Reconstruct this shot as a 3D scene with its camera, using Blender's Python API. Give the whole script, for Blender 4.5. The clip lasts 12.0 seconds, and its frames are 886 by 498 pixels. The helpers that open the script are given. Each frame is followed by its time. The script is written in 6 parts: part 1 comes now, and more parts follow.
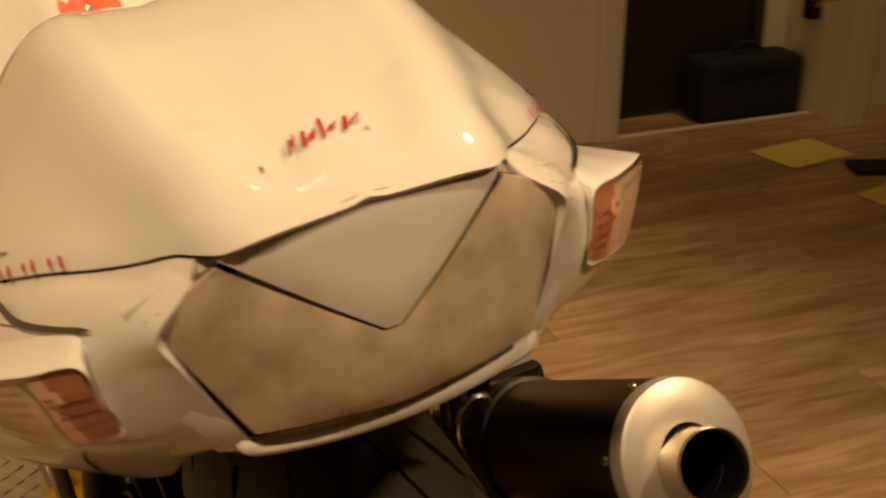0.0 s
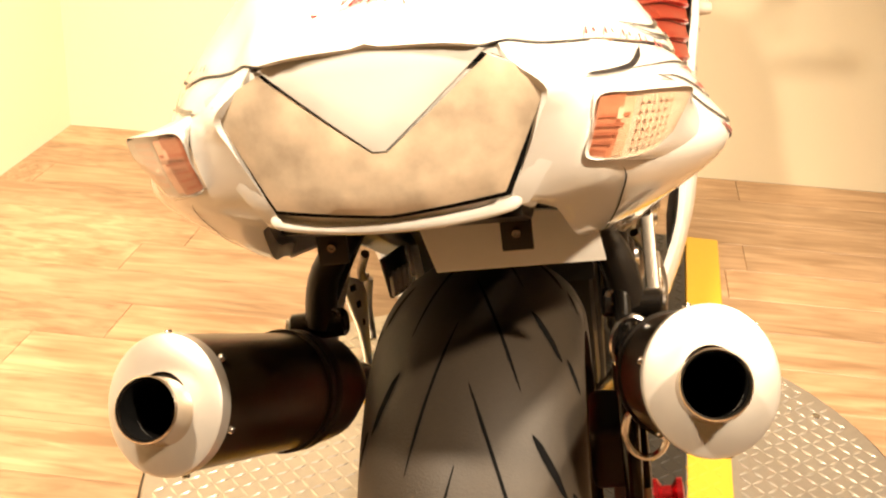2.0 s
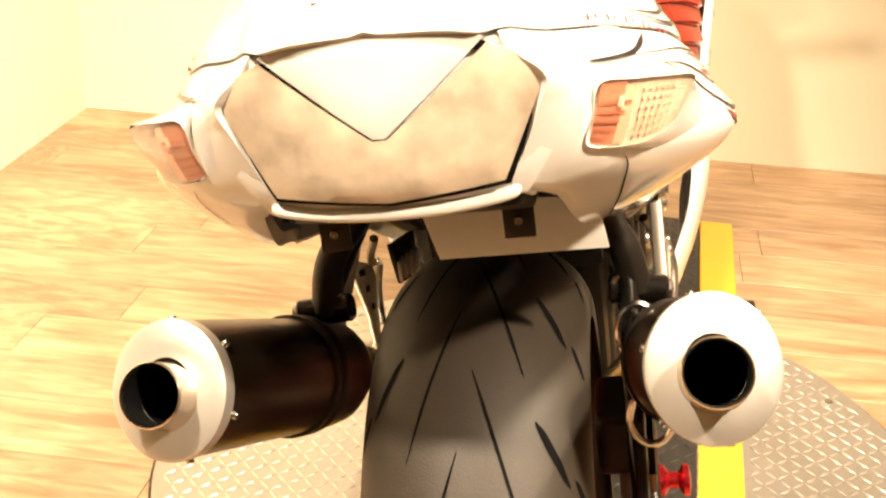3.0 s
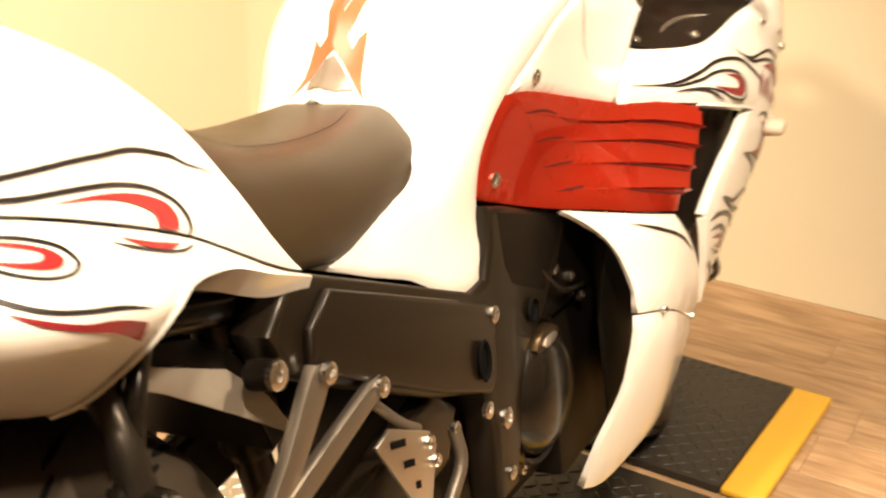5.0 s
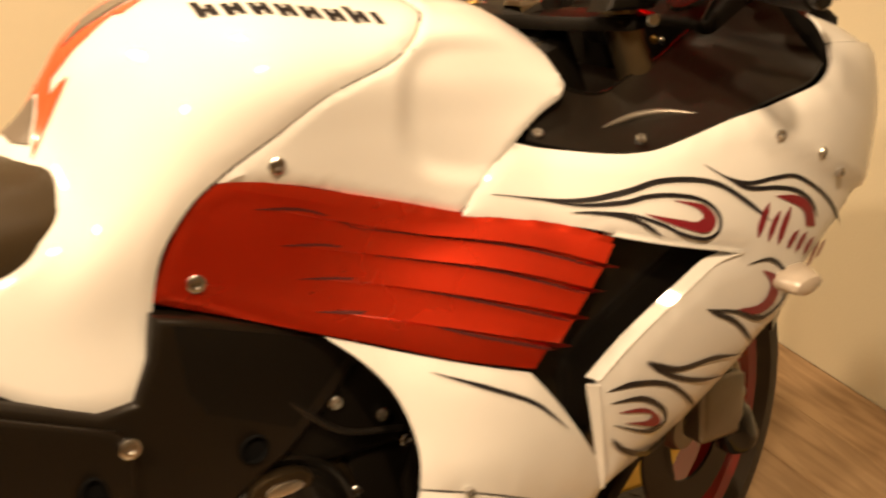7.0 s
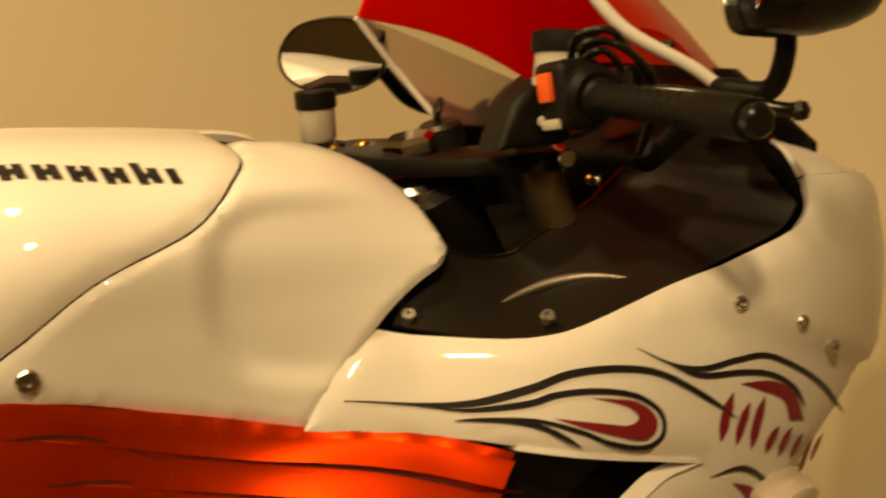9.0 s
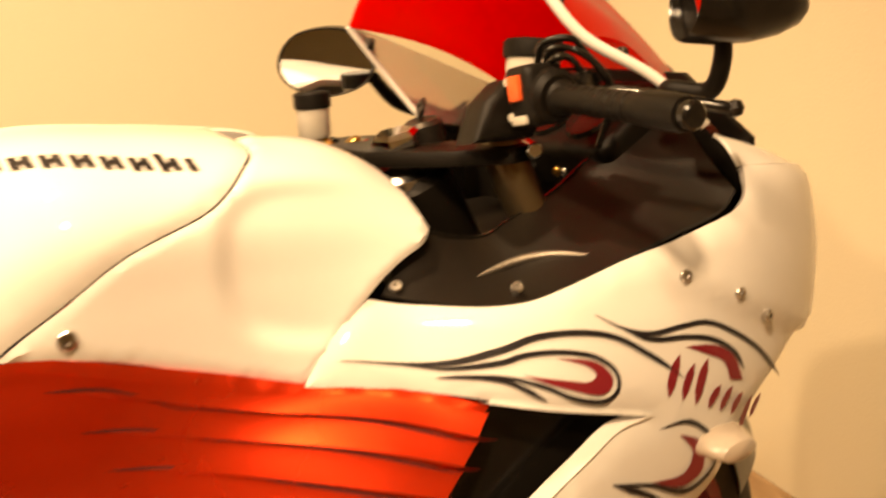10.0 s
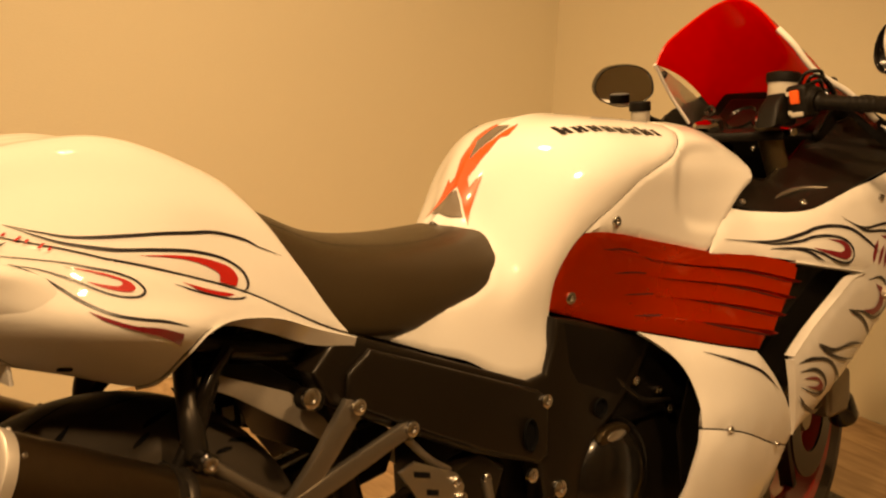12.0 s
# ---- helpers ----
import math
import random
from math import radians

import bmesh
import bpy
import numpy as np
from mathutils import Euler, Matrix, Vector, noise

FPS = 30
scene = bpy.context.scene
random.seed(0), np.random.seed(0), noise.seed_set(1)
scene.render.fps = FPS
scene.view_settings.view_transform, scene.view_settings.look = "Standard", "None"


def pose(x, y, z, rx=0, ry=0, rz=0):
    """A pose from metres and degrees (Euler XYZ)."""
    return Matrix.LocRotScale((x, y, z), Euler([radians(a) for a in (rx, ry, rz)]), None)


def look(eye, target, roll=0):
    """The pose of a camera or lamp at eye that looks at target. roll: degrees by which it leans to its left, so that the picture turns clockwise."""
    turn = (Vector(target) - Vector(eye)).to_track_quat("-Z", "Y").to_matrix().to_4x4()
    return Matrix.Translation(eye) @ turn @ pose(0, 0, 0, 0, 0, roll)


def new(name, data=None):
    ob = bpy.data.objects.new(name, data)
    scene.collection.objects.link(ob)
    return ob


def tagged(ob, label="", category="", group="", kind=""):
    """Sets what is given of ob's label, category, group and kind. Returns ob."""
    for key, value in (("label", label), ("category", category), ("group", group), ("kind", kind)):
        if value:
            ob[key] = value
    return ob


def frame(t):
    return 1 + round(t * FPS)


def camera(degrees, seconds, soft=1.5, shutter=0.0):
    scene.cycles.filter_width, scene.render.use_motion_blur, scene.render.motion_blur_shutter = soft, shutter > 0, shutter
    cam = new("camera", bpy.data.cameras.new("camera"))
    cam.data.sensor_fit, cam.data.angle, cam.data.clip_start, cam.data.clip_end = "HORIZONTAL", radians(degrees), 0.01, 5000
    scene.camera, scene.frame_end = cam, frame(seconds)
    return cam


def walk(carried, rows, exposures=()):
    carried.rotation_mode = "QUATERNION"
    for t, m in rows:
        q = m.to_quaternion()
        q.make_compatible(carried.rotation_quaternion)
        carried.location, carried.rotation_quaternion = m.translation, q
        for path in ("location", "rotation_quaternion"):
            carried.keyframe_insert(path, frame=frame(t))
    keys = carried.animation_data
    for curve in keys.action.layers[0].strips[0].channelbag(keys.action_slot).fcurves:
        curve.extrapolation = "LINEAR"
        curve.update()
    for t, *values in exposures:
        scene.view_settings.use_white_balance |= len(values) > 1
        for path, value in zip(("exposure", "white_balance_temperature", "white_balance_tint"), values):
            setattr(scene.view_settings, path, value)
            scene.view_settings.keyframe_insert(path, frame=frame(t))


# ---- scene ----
cam = camera(39.52, 12.0, soft=2.2, shutter=0.5)
PATH = [
    (0.0, (-0.899, 0.340, 1.155), (0.770, -0.413, 0.350), 0.26),
    (0.5, (-0.960, 0.170, 1.143), (0.820, -0.231, 0.323), 2.41),
    (1.0, (-1.085, 0.042, 1.135), (0.733, 0.097, 0.304), 3.30),
    (1.5, (-1.144, 0.026, 1.135), (0.669, 0.209, 0.310), 4.73),
    (2.0, (-1.141, 0.037, 1.138), (0.686, 0.187, 0.338), 2.37),
    (2.5, (-1.142, 0.042, 1.132), (0.673, 0.165, 0.300), 2.50),
    (2.7, (-1.146, 0.038, 1.133), (0.668, 0.176, 0.303), 2.26),
    (4.3, (-0.940, -0.275, 1.202), (0.861, 0.156, 0.448), 0.61),
    (4.5, (-0.886, -0.380, 1.188), (0.931, 0.077, 0.486), -0.90),
    (5.0, (-0.691, -0.640, 1.189), (0.966, 0.175, 0.430), 2.40),
    (5.5, (-0.504, -0.795, 1.190), (1.025, 0.251, 0.438), 0.90),
    (6.0, (-0.208, -0.866, 1.213), (1.194, 0.372, 0.507), 3.40),
    (6.5, (0.004, -0.939, 1.226), (1.230, 0.419, 0.418), 1.80),
    (7.0, (0.228, -1.080, 1.270), (1.255, 0.392, 0.394), 3.50),
    (7.2, (0.330, -1.098, 1.253), (1.323, 0.420, 0.411), 2.60),
    (8.8, (0.581, -0.930, 1.205), (1.476, 0.712, 0.497), -1.10),
    (9.0, (0.592, -0.918, 1.200), (1.528, 0.709, 0.508), -0.70),
    (9.5, (0.603, -0.918, 1.207), (1.602, 0.680, 0.539), 0.10),
    (10.0, (0.521, -1.048, 1.226), (1.478, 0.571, 0.547), -0.60),
    (10.5, (0.320, -1.179, 1.250), (1.127, 0.534, 0.607), -1.20),
    (11.0, (-0.095, -1.313, 1.324), (0.788, 0.379, 0.724), -2.30),
    (11.5, (-0.624, -1.491, 1.362), (0.481, 0.065, 0.764), 0.00),
    (12.0, (-0.765, -1.282, 1.320), (0.530, 0.127, 0.742), 2.50),
]
EXPOSURE = [(0.0, -1.0, 7550, 14), (0.5, -0.65, 7150, 12), (1.0, 0.05, 7100, 16), (1.5, 0.85, 6100, 12), (2.0, 1.13, 5700, 13), (2.7, 1.30, 5500, 11), (4.3, 1.5, 5750, 18), (4.5, 1.25, 5750, 18), (5.0, 0.78, 5650, 13), (5.5, 0.53, 5600, 13),
            (6.0, 0.30, 6050, 20), (6.5, -0.17, 6300, 16), (7.2, -0.12, 6700, 16), (8.8, -1.0, 8400, 6), (9.0, -0.92, 8400, 6), (9.5, -0.34, 7600, 13), (10.0, 0.17, 7400, 19), (10.5, 0.22, 7500, 26), (11.0, -0.6, 10000, 20), (11.5, -0.9, 9400, 19), (12.0, -0.7, 9200, 21)]
walk(cam, [(t, look(e, g, r)) for t, e, g, r in PATH], EXPOSURE)

from mathutils.geometry import delaunay_2d_cdt

# ---- light ----
world = bpy.data.worlds.new("world")
scene.world = world
world.use_nodes = True
world.node_tree.nodes["Background"].inputs["Color"].default_value = (1.0, 0.72, 0.42, 1)
world.node_tree.nodes["Background"].inputs["Strength"].default_value = 0.05


def ceiling_spot(eye, target, watts, cone=80, size=0.075):
    """A warm ceiling spotlight."""
    data = bpy.data.lights.new("ceiling_spot", "SPOT")
    data.energy, data.color, data.spot_size, data.spot_blend, data.shadow_soft_size = watts, (1.0, 0.74, 0.44), radians(cone), 0.9, size
    ob = new("ceiling_spot", data)
    ob.matrix_world = look(eye, target)
    return ob


ceiling_spot((-1.2, -1.05, 2.62), (-0.1, -0.15, 0.6), 215, 78)
ceiling_spot((0.3, -1.15, 2.62), (0.6, 0.05, 0.6), 210, 80)
ceiling_spot((-1.0, 0.85, 2.62), (0.2, 0.35, 0.6), 190)
ceiling_spot((0.5, 0.2, 2.62), (1.2, 1.2, 0.5), 190, 105)
# fill lamp, added only to brighten the wall beside the door
ceiling_spot((1.25, -1.9, 2.62), (2.10, -2.05, 1.30), 82, 62)


# ---- materials ----
def material(name, color, rough=0.5, metal=0.0, coat=0.0, var=0.12, scale=30.0, bump=0.0, bscale=200.0, flake=0.0, spec=0.5, trans=0.0, ior=1.45, coat_rough=0.03, fine=0.35):
    """Principled surface with colour variation at two scales, uneven gloss and fine relief."""
    m = bpy.data.materials.new(name)
    m.use_nodes = True
    nt = m.node_tree
    b = nt.nodes["Principled BSDF"]
    b.inputs["Metallic"].default_value = metal
    b.inputs["Coat Weight"].default_value = coat
    b.inputs["Coat Roughness"].default_value = coat_rough
    b.inputs["Specular IOR Level"].default_value = spec
    b.inputs["Transmission Weight"].default_value = trans
    b.inputs["IOR"].default_value = ior
    tc = nt.nodes.new("ShaderNodeTexCoord")
    n1 = nt.nodes.new("ShaderNodeTexNoise")
    n1.inputs["Scale"].default_value, n1.inputs["Detail"].default_value = scale / 8, 4
    n2 = nt.nodes.new("ShaderNodeTexNoise")
    n2.inputs["Scale"].default_value, n2.inputs["Detail"].default_value = scale * 4, 2
    nt.links.new(tc.outputs["Object"], n1.inputs["Vector"])
    nt.links.new(tc.outputs["Object"], n2.inputs["Vector"])
    add = nt.nodes.new("ShaderNodeMath")
    add.operation = "MULTIPLY_ADD"
    add.inputs[1].default_value = 1 - fine
    mul = nt.nodes.new("ShaderNodeMath")
    mul.operation = "MULTIPLY"
    mul.inputs[1].default_value = fine
    nt.links.new(n2.outputs["Fac"], mul.inputs[0])
    nt.links.new(n1.outputs["Fac"], add.inputs[0])
    nt.links.new(mul.outputs[0], add.inputs[2])
    ramp = nt.nodes.new("ShaderNodeMix")
    ramp.data_type = "RGBA"
    ramp.inputs["A"].default_value = (*[c * (1 - var) for c in color], 1)
    ramp.inputs["B"].default_value = (*[min(c * (1 + var), 1) for c in color], 1)
    nt.links.new(add.outputs[0], ramp.inputs["Factor"])
    nt.links.new(ramp.outputs["Result"], b.inputs["Base Color"])
    mr = nt.nodes.new("ShaderNodeMapRange")
    mr.inputs["To Min"].default_value, mr.inputs["To Max"].default_value = rough * 0.85, min(rough * 1.15, 1)
    nt.links.new(n1.outputs["Fac"], mr.inputs["Value"])
    nt.links.new(mr.outputs["Result"], b.inputs["Roughness"])
    if bump:
        n3 = nt.nodes.new("ShaderNodeTexNoise")
        n3.inputs["Scale"].default_value, n3.inputs["Detail"].default_value = bscale, 3
        nt.links.new(tc.outputs["Object"], n3.inputs["Vector"])
        bp = nt.nodes.new("ShaderNodeBump")
        bp.inputs["Strength"].default_value, bp.inputs["Distance"].default_value = bump, 0.002
        nt.links.new(n3.outputs["Fac"], bp.inputs["Height"])
        nt.links.new(bp.outputs["Normal"], b.inputs["Normal"])
    return m


WHITE = material("white_pearl_paint", (0.78, 0.76, 0.72), 0.40, coat=1.0, var=0.03, spec=0.15)
RED = material("red_metallic_paint", (0.88, 0.048, 0.010), 0.28, metal=0.84, coat=1.0, var=0.10, scale=60)
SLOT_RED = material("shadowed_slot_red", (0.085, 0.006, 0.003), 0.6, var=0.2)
DECAL_RED = material("red_decal", (0.48, 0.015, 0.015), 0.4, coat=0.6, var=0.05)
DECAL_DARK = material("dark_red_decal", (0.22, 0.012, 0.02), 0.4, coat=0.6, var=0.05)
DECAL_BLACK = material("black_decal", (0.012, 0.010, 0.012), 0.35, coat=0.6, var=0.1)
DECAL_ORANGE = material("orange_red_decal", (0.75, 0.10, 0.03), 0.35, coat=0.6, var=0.05)
DECAL_GREY = material("grey_decal", (0.16, 0.13, 0.10), 0.35, coat=0.5, var=0.15)
BLACK_PLASTIC = material("black_plastic", (0.006, 0.0045, 0.003), 0.46, spec=0.22, var=0.2, bump=0.1, bscale=600)
BLACK_GLOSS = material("gloss_black", (0.008, 0.0065, 0.005), 0.22, coat=0.1, var=0.2)
FRAME_BLACK = material("black_frame_paint", (0.010, 0.007, 0.0042), 0.33, spec=0.36, coat=0.08, var=0.2, bump=0.05, bscale=900)
SEAT_VINYL = material("black_seat_vinyl", (0.042, 0.028, 0.013), 0.36, spec=0.38, var=0.15, bump=0.25, bscale=900)
RUBBER = material("tyre_rubber", (0.036, 0.027, 0.018), 0.56, var=0.3, bump=0.2, bscale=500, scale=50)
STEEL = material("bright_steel", (0.62, 0.60, 0.57), 0.25, metal=1.0, var=0.1)
ALU = material("brushed_aluminium", (0.70, 0.68, 0.64), 0.34, metal=1.0, var=0.08, bump=0.05)
CAST = material("cast_alloy", (0.28, 0.25, 0.21), 0.42, metal=0.9, var=0.15, bump=0.15, bscale=400)
DARK_METAL = material("dark_metal", (0.036, 0.030, 0.024), 0.4, metal=0.7, var=0.25, bump=0.1)
MUFFLER = material("titanium_dark_sleeve", (0.10, 0.068, 0.038), 0.33, metal=0.92, var=0.25, scale=20)
CAP_ALU = material("matte_aluminium", (0.78, 0.74, 0.68), 0.45, metal=0.75, var=0.06, bump=0.04)
BRONZE = material("dark_bronze_casting", (0.085, 0.058, 0.030), 0.34, metal=0.85, var=0.2, bump=0.1, bscale=500)
PIPE_ALU = material("satin_pipe", (0.66, 0.58, 0.48), 0.28, metal=1.0, var=0.12)
HUG_GREY = material("grey_satin_paint", (0.34, 0.30, 0.25), 0.4, metal=0.3, var=0.15)
FORK = material("bronze_fork_tube", (0.20, 0.15, 0.085), 0.32, metal=0.9, var=0.15)
CHROME = material("chrome", (0.8, 0.79, 0.77), 0.08, metal=1.0, var=0.03)
LENS_CLEAR = material("smoky_clear_lens", (0.62, 0.55, 0.47), 0.16, coat=1.0, var=0.25, scale=120, trans=0.25)
LENS_AMBER = material("amber_lens", (0.52, 0.21, 0.11), 0.15, coat=1.0, var=0.2, trans=0.2)
LENS_BACK = material("clear_lens_backing", (0.60, 0.48, 0.35), 0.25, coat=1.0, var=0.25, scale=200)
LENS_BULB = material("orange_bulb", (0.66, 0.38, 0.24), 0.2, coat=1.0, var=0.15, scale=150)
LENS_RIB = material("dark_amber_rib", (0.36, 0.12, 0.06), 0.25, coat=0.8, var=0.2, scale=150)
LENS_CELL = material("salmon_reflector_cell", (0.66, 0.40, 0.27), 0.25, coat=0.8, var=0.2, scale=150)
LENS_GLASS = material("clear_lens", (0.95, 0.93, 0.90), 0.06, var=0.02, trans=1.0, bump=0.15, bscale=250)
LAMP_LENS = material("smoky_brown_lens", (0.53, 0.43, 0.315), 0.18, coat=1.0, var=0.75, scale=260, fine=0.06)
GOLD = material("gold_anodised", (0.55, 0.36, 0.10), 0.3, metal=1.0, var=0.1)
RED_METAL = material("red_anodised", (0.5, 0.02, 0.02), 0.28, metal=0.8, var=0.1)
WALL = material("cream_wall_paint", (0.74, 0.675, 0.51), 0.75, var=0.025, bump=0.25, bscale=180, scale=10)
CEILING = material("ceiling_paint", (0.75, 0.72, 0.66), 0.85, var=0.03)
TRIM = material("white_trim_paint", (0.78, 0.74, 0.66), 0.5, var=0.03)
PLATE = material("diamond_plate_alloy", (0.56, 0.53, 0.48), 0.36, metal=0.85, var=0.2, scale=20, bump=0.1)
MAT_RUBBER = material("black_mat_rubber", (0.021, 0.018, 0.014), 0.5, var=0.2, bump=0.1)
YELLOW = material("yellow_mat_edge", (0.66, 0.40, 0.02), 0.5, var=0.12)
DARK_DOOR = material("dark_door_paint", (0.030, 0.024, 0.022), 0.5, var=0.15)
BAG = material("navy_fabric", (0.012, 0.012, 0.022), 0.85, var=0.2, bump=0.4, bscale=300)
PAPER = material("yellow_paper", (0.72, 0.62, 0.16), 0.8, var=0.04)
RESERVOIR = material("milky_plastic", (0.62, 0.58, 0.50), 0.35, var=0.08, trans=0.2)
SWITCH_RED = material("red_switch", (0.85, 0.12, 0.03), 0.4, var=0.05)
SCREEN = material("red_tinted_screen", (0.80, 0.020, 0.007), 0.22, coat=1.0, var=0.05)
glow = SCREEN.node_tree.nodes.new("ShaderNodeBsdfTranslucent")
glow.inputs["Color"].default_value = (0.95, 0.022, 0.008, 1)
blend = SCREEN.node_tree.nodes.new("ShaderNodeMixShader")
blend.inputs["Fac"].default_value = 0.6
SCREEN.node_tree.links.new(SCREEN.node_tree.nodes["Principled BSDF"].outputs["BSDF"], blend.inputs[1])
SCREEN.node_tree.links.new(glow.outputs["BSDF"], blend.inputs[2])
SCREEN.node_tree.links.new(blend.outputs["Shader"], SCREEN.node_tree.nodes["Material Output"].inputs["Surface"])
GLASS_GREY = material("clear_screen_edge", (0.72, 0.66, 0.60), 0.08, var=0.03, trans=0.85)

PLATE_TREAD = material("worn_tread_alloy", (0.64, 0.61, 0.55), 0.33, metal=0.85, var=0.2, scale=40)
TRIM_DARK = material("dark_cockpit_plastic", (0.009, 0.0065, 0.0042), 0.42, spec=0.35, var=0.2, bump=0.2, bscale=700)
MIRROR = material("mirror_glass", (0.85, 0.85, 0.85), 0.02, metal=1.0, var=0.01)
SCREEN_CLEAR = material("red_clear_edge", (0.75, 0.25, 0.20), 0.1, var=0.05, trans=0.7)


def wood():
    m = bpy.data.materials.new("oak_vinyl_planks")
    m.use_nodes = True
    nt = m.node_tree
    b = nt.nodes["Principled BSDF"]
    tc = nt.nodes.new("ShaderNodeTexCoord")
    oi = nt.nodes.new("ShaderNodeObjectInfo")
    mp = nt.nodes.new("ShaderNodeMapping")
    mp.inputs["Scale"].default_value = (16.0, 2.2, 16.0)
    nt.links.new(tc.outputs["Object"], mp.inputs["Vector"])
    shift = nt.nodes.new("ShaderNodeVectorMath")
    shift.operation = "MULTIPLY_ADD"
    shift.inputs[1].default_value = (37.0, 53.0, 0.0)
    nt.links.new(oi.outputs["Random"], shift.inputs[0])
    nt.links.new(mp.outputs["Vector"], shift.inputs[2])
    grain = nt.nodes.new("ShaderNodeTexNoise")
    grain.inputs["Scale"].default_value, grain.inputs["Detail"].default_value, grain.inputs["Distortion"].default_value = 2.6, 8, 0.8
    nt.links.new(shift.outputs["Vector"], grain.inputs["Vector"])
    ramp = nt.nodes.new("ShaderNodeValToRGB")
    ramp.color_ramp.elements[0].position, ramp.color_ramp.elements[0].color = 0.30, (0.275, 0.167, 0.083, 1)
    ramp.color_ramp.elements[1].position, ramp.color_ramp.elements[1].color = 0.68, (0.485, 0.330, 0.190, 1)
    patch = nt.nodes.new("ShaderNodeTexNoise")
    patch.inputs["Scale"].default_value, patch.inputs["Detail"].default_value = 0.55, 3
    nt.links.new(shift.outputs["Vector"], patch.inputs["Vector"])
    both = nt.nodes.new("ShaderNodeMath")
    both.operation = "MULTIPLY_ADD"
    both.inputs[1].default_value, both.inputs[2].default_value = 0.55, -0.275
    nt.links.new(patch.outputs["Fac"], both.inputs[0])
    total = nt.nodes.new("ShaderNodeMath")
    total.operation = "ADD"
    nt.links.new(grain.outputs["Fac"], total.inputs[0])
    nt.links.new(both.outputs[0], total.inputs[1])
    nt.links.new(total.outputs[0], ramp.inputs["Fac"])
    tone = nt.nodes.new("ShaderNodeHueSaturation")
    mr = nt.nodes.new("ShaderNodeMapRange")
    mr.inputs["To Min"].default_value, mr.inputs["To Max"].default_value = 0.82, 1.12
    nt.links.new(oi.outputs["Random"], mr.inputs["Value"])
    nt.links.new(mr.outputs["Result"], tone.inputs["Value"])
    nt.links.new(ramp.outputs["Color"], tone.inputs["Color"])
    nt.links.new(tone.outputs["Color"], b.inputs["Base Color"])
    b.inputs["Roughness"].default_value = 0.42
    bp = nt.nodes.new("ShaderNodeBump")
    bp.inputs["Strength"].default_value, bp.inputs["Distance"].default_value = 0.25, 0.002
    nt.links.new(grain.outputs["Fac"], bp.inputs["Height"])
    nt.links.new(bp.outputs["Normal"], b.inputs["Normal"])
    return m


WOOD = wood()


# ---- building helpers ----
def part(name, bm, mat, parent=None, label="", smooth=True):
    """Links a bmesh as one mesh object under a thing or a part."""
    me = bpy.data.meshes.new(name)
    if smooth:
        for f in bm.faces:
            f.smooth = True
        lim = radians(38)
        for e in bm.edges:
            if len(e.link_faces) == 2 and e.calc_face_angle(0) > lim:
                e.smooth = False
    bm.to_mesh(me)
    bm.free()
    me.materials.append(mat)
    ob = new(name, me)
    if parent:
        ob.parent = parent
    if label:
        tagged(ob, label)
    return ob


def thing(name, label, category, group="", m=None):
    ob = new(name)
    ob.empty_display_size = 0.1
    if m is not None:
        ob.matrix_basis = m
    return tagged(ob, label, category, group)


def box_bm(x0, x1, y0, y1, z0, z1, bevel=0.0, seg=2):
    bm = bmesh.new()
    bmesh.ops.create_cube(bm, size=1)
    bmesh.ops.scale(bm, vec=(x1 - x0, y1 - y0, z1 - z0), verts=bm.verts)
    bmesh.ops.translate(bm, vec=((x0 + x1) / 2, (y0 + y1) / 2, (z0 + z1) / 2), verts=bm.verts)
    if bevel:
        bmesh.ops.bevel(bm, geom=bm.edges[:], offset=bevel, segments=seg, profile=0.6, affect="EDGES")
    return bm


def lathe_bm(profile, seg=40, m=None, sy=1.0):
    """Revolves (radius, height) pairs about z."""
    bm = bmesh.new()
    rings = []
    for r, z in profile:
        if r < 1e-6:
            rings.append([bm.verts.new((0, 0, z))])
        else:
            rings.append([bm.verts.new((r * math.cos(2 * math.pi * k / seg), sy * r * math.sin(2 * math.pi * k / seg), z)) for k in range(seg)])
    for a, b in zip(rings, rings[1:]):
        for k in range(seg):
            j = (k + 1) % seg
            if len(a) == 1 and len(b) == 1:
                continue
            if len(a) == 1:
                bm.faces.new((a[0], b[j], b[k]))
            elif len(b) == 1:
                bm.faces.new((a[k], a[j], b[0]))
            else:
                bm.faces.new((a[k], a[j], b[j], b[k]))
    bmesh.ops.recalc_face_normals(bm, faces=bm.faces)
    if m is not None:
        bmesh.ops.transform(bm, matrix=m, verts=bm.verts)
    return bm


def along(a, b):
    """Pose whose z axis runs from a towards b."""
    d = Vector(b) - Vector(a)
    return Matrix.Translation(a) @ d.to_track_quat("Z", "Y").to_matrix().to_4x4()


def rod_bm(a, b, r, r2=None, seg=16, cap=0.2):
    h = (Vector(b) - Vector(a)).length
    r2 = r if r2 is None else r2
    c, c2 = r * cap, r2 * cap
    return lathe_bm([(0, 0), (r - c, 0), (r, c), (r2, h - c2), (r2 - c2, h), (0, h)], seg, along(a, b))


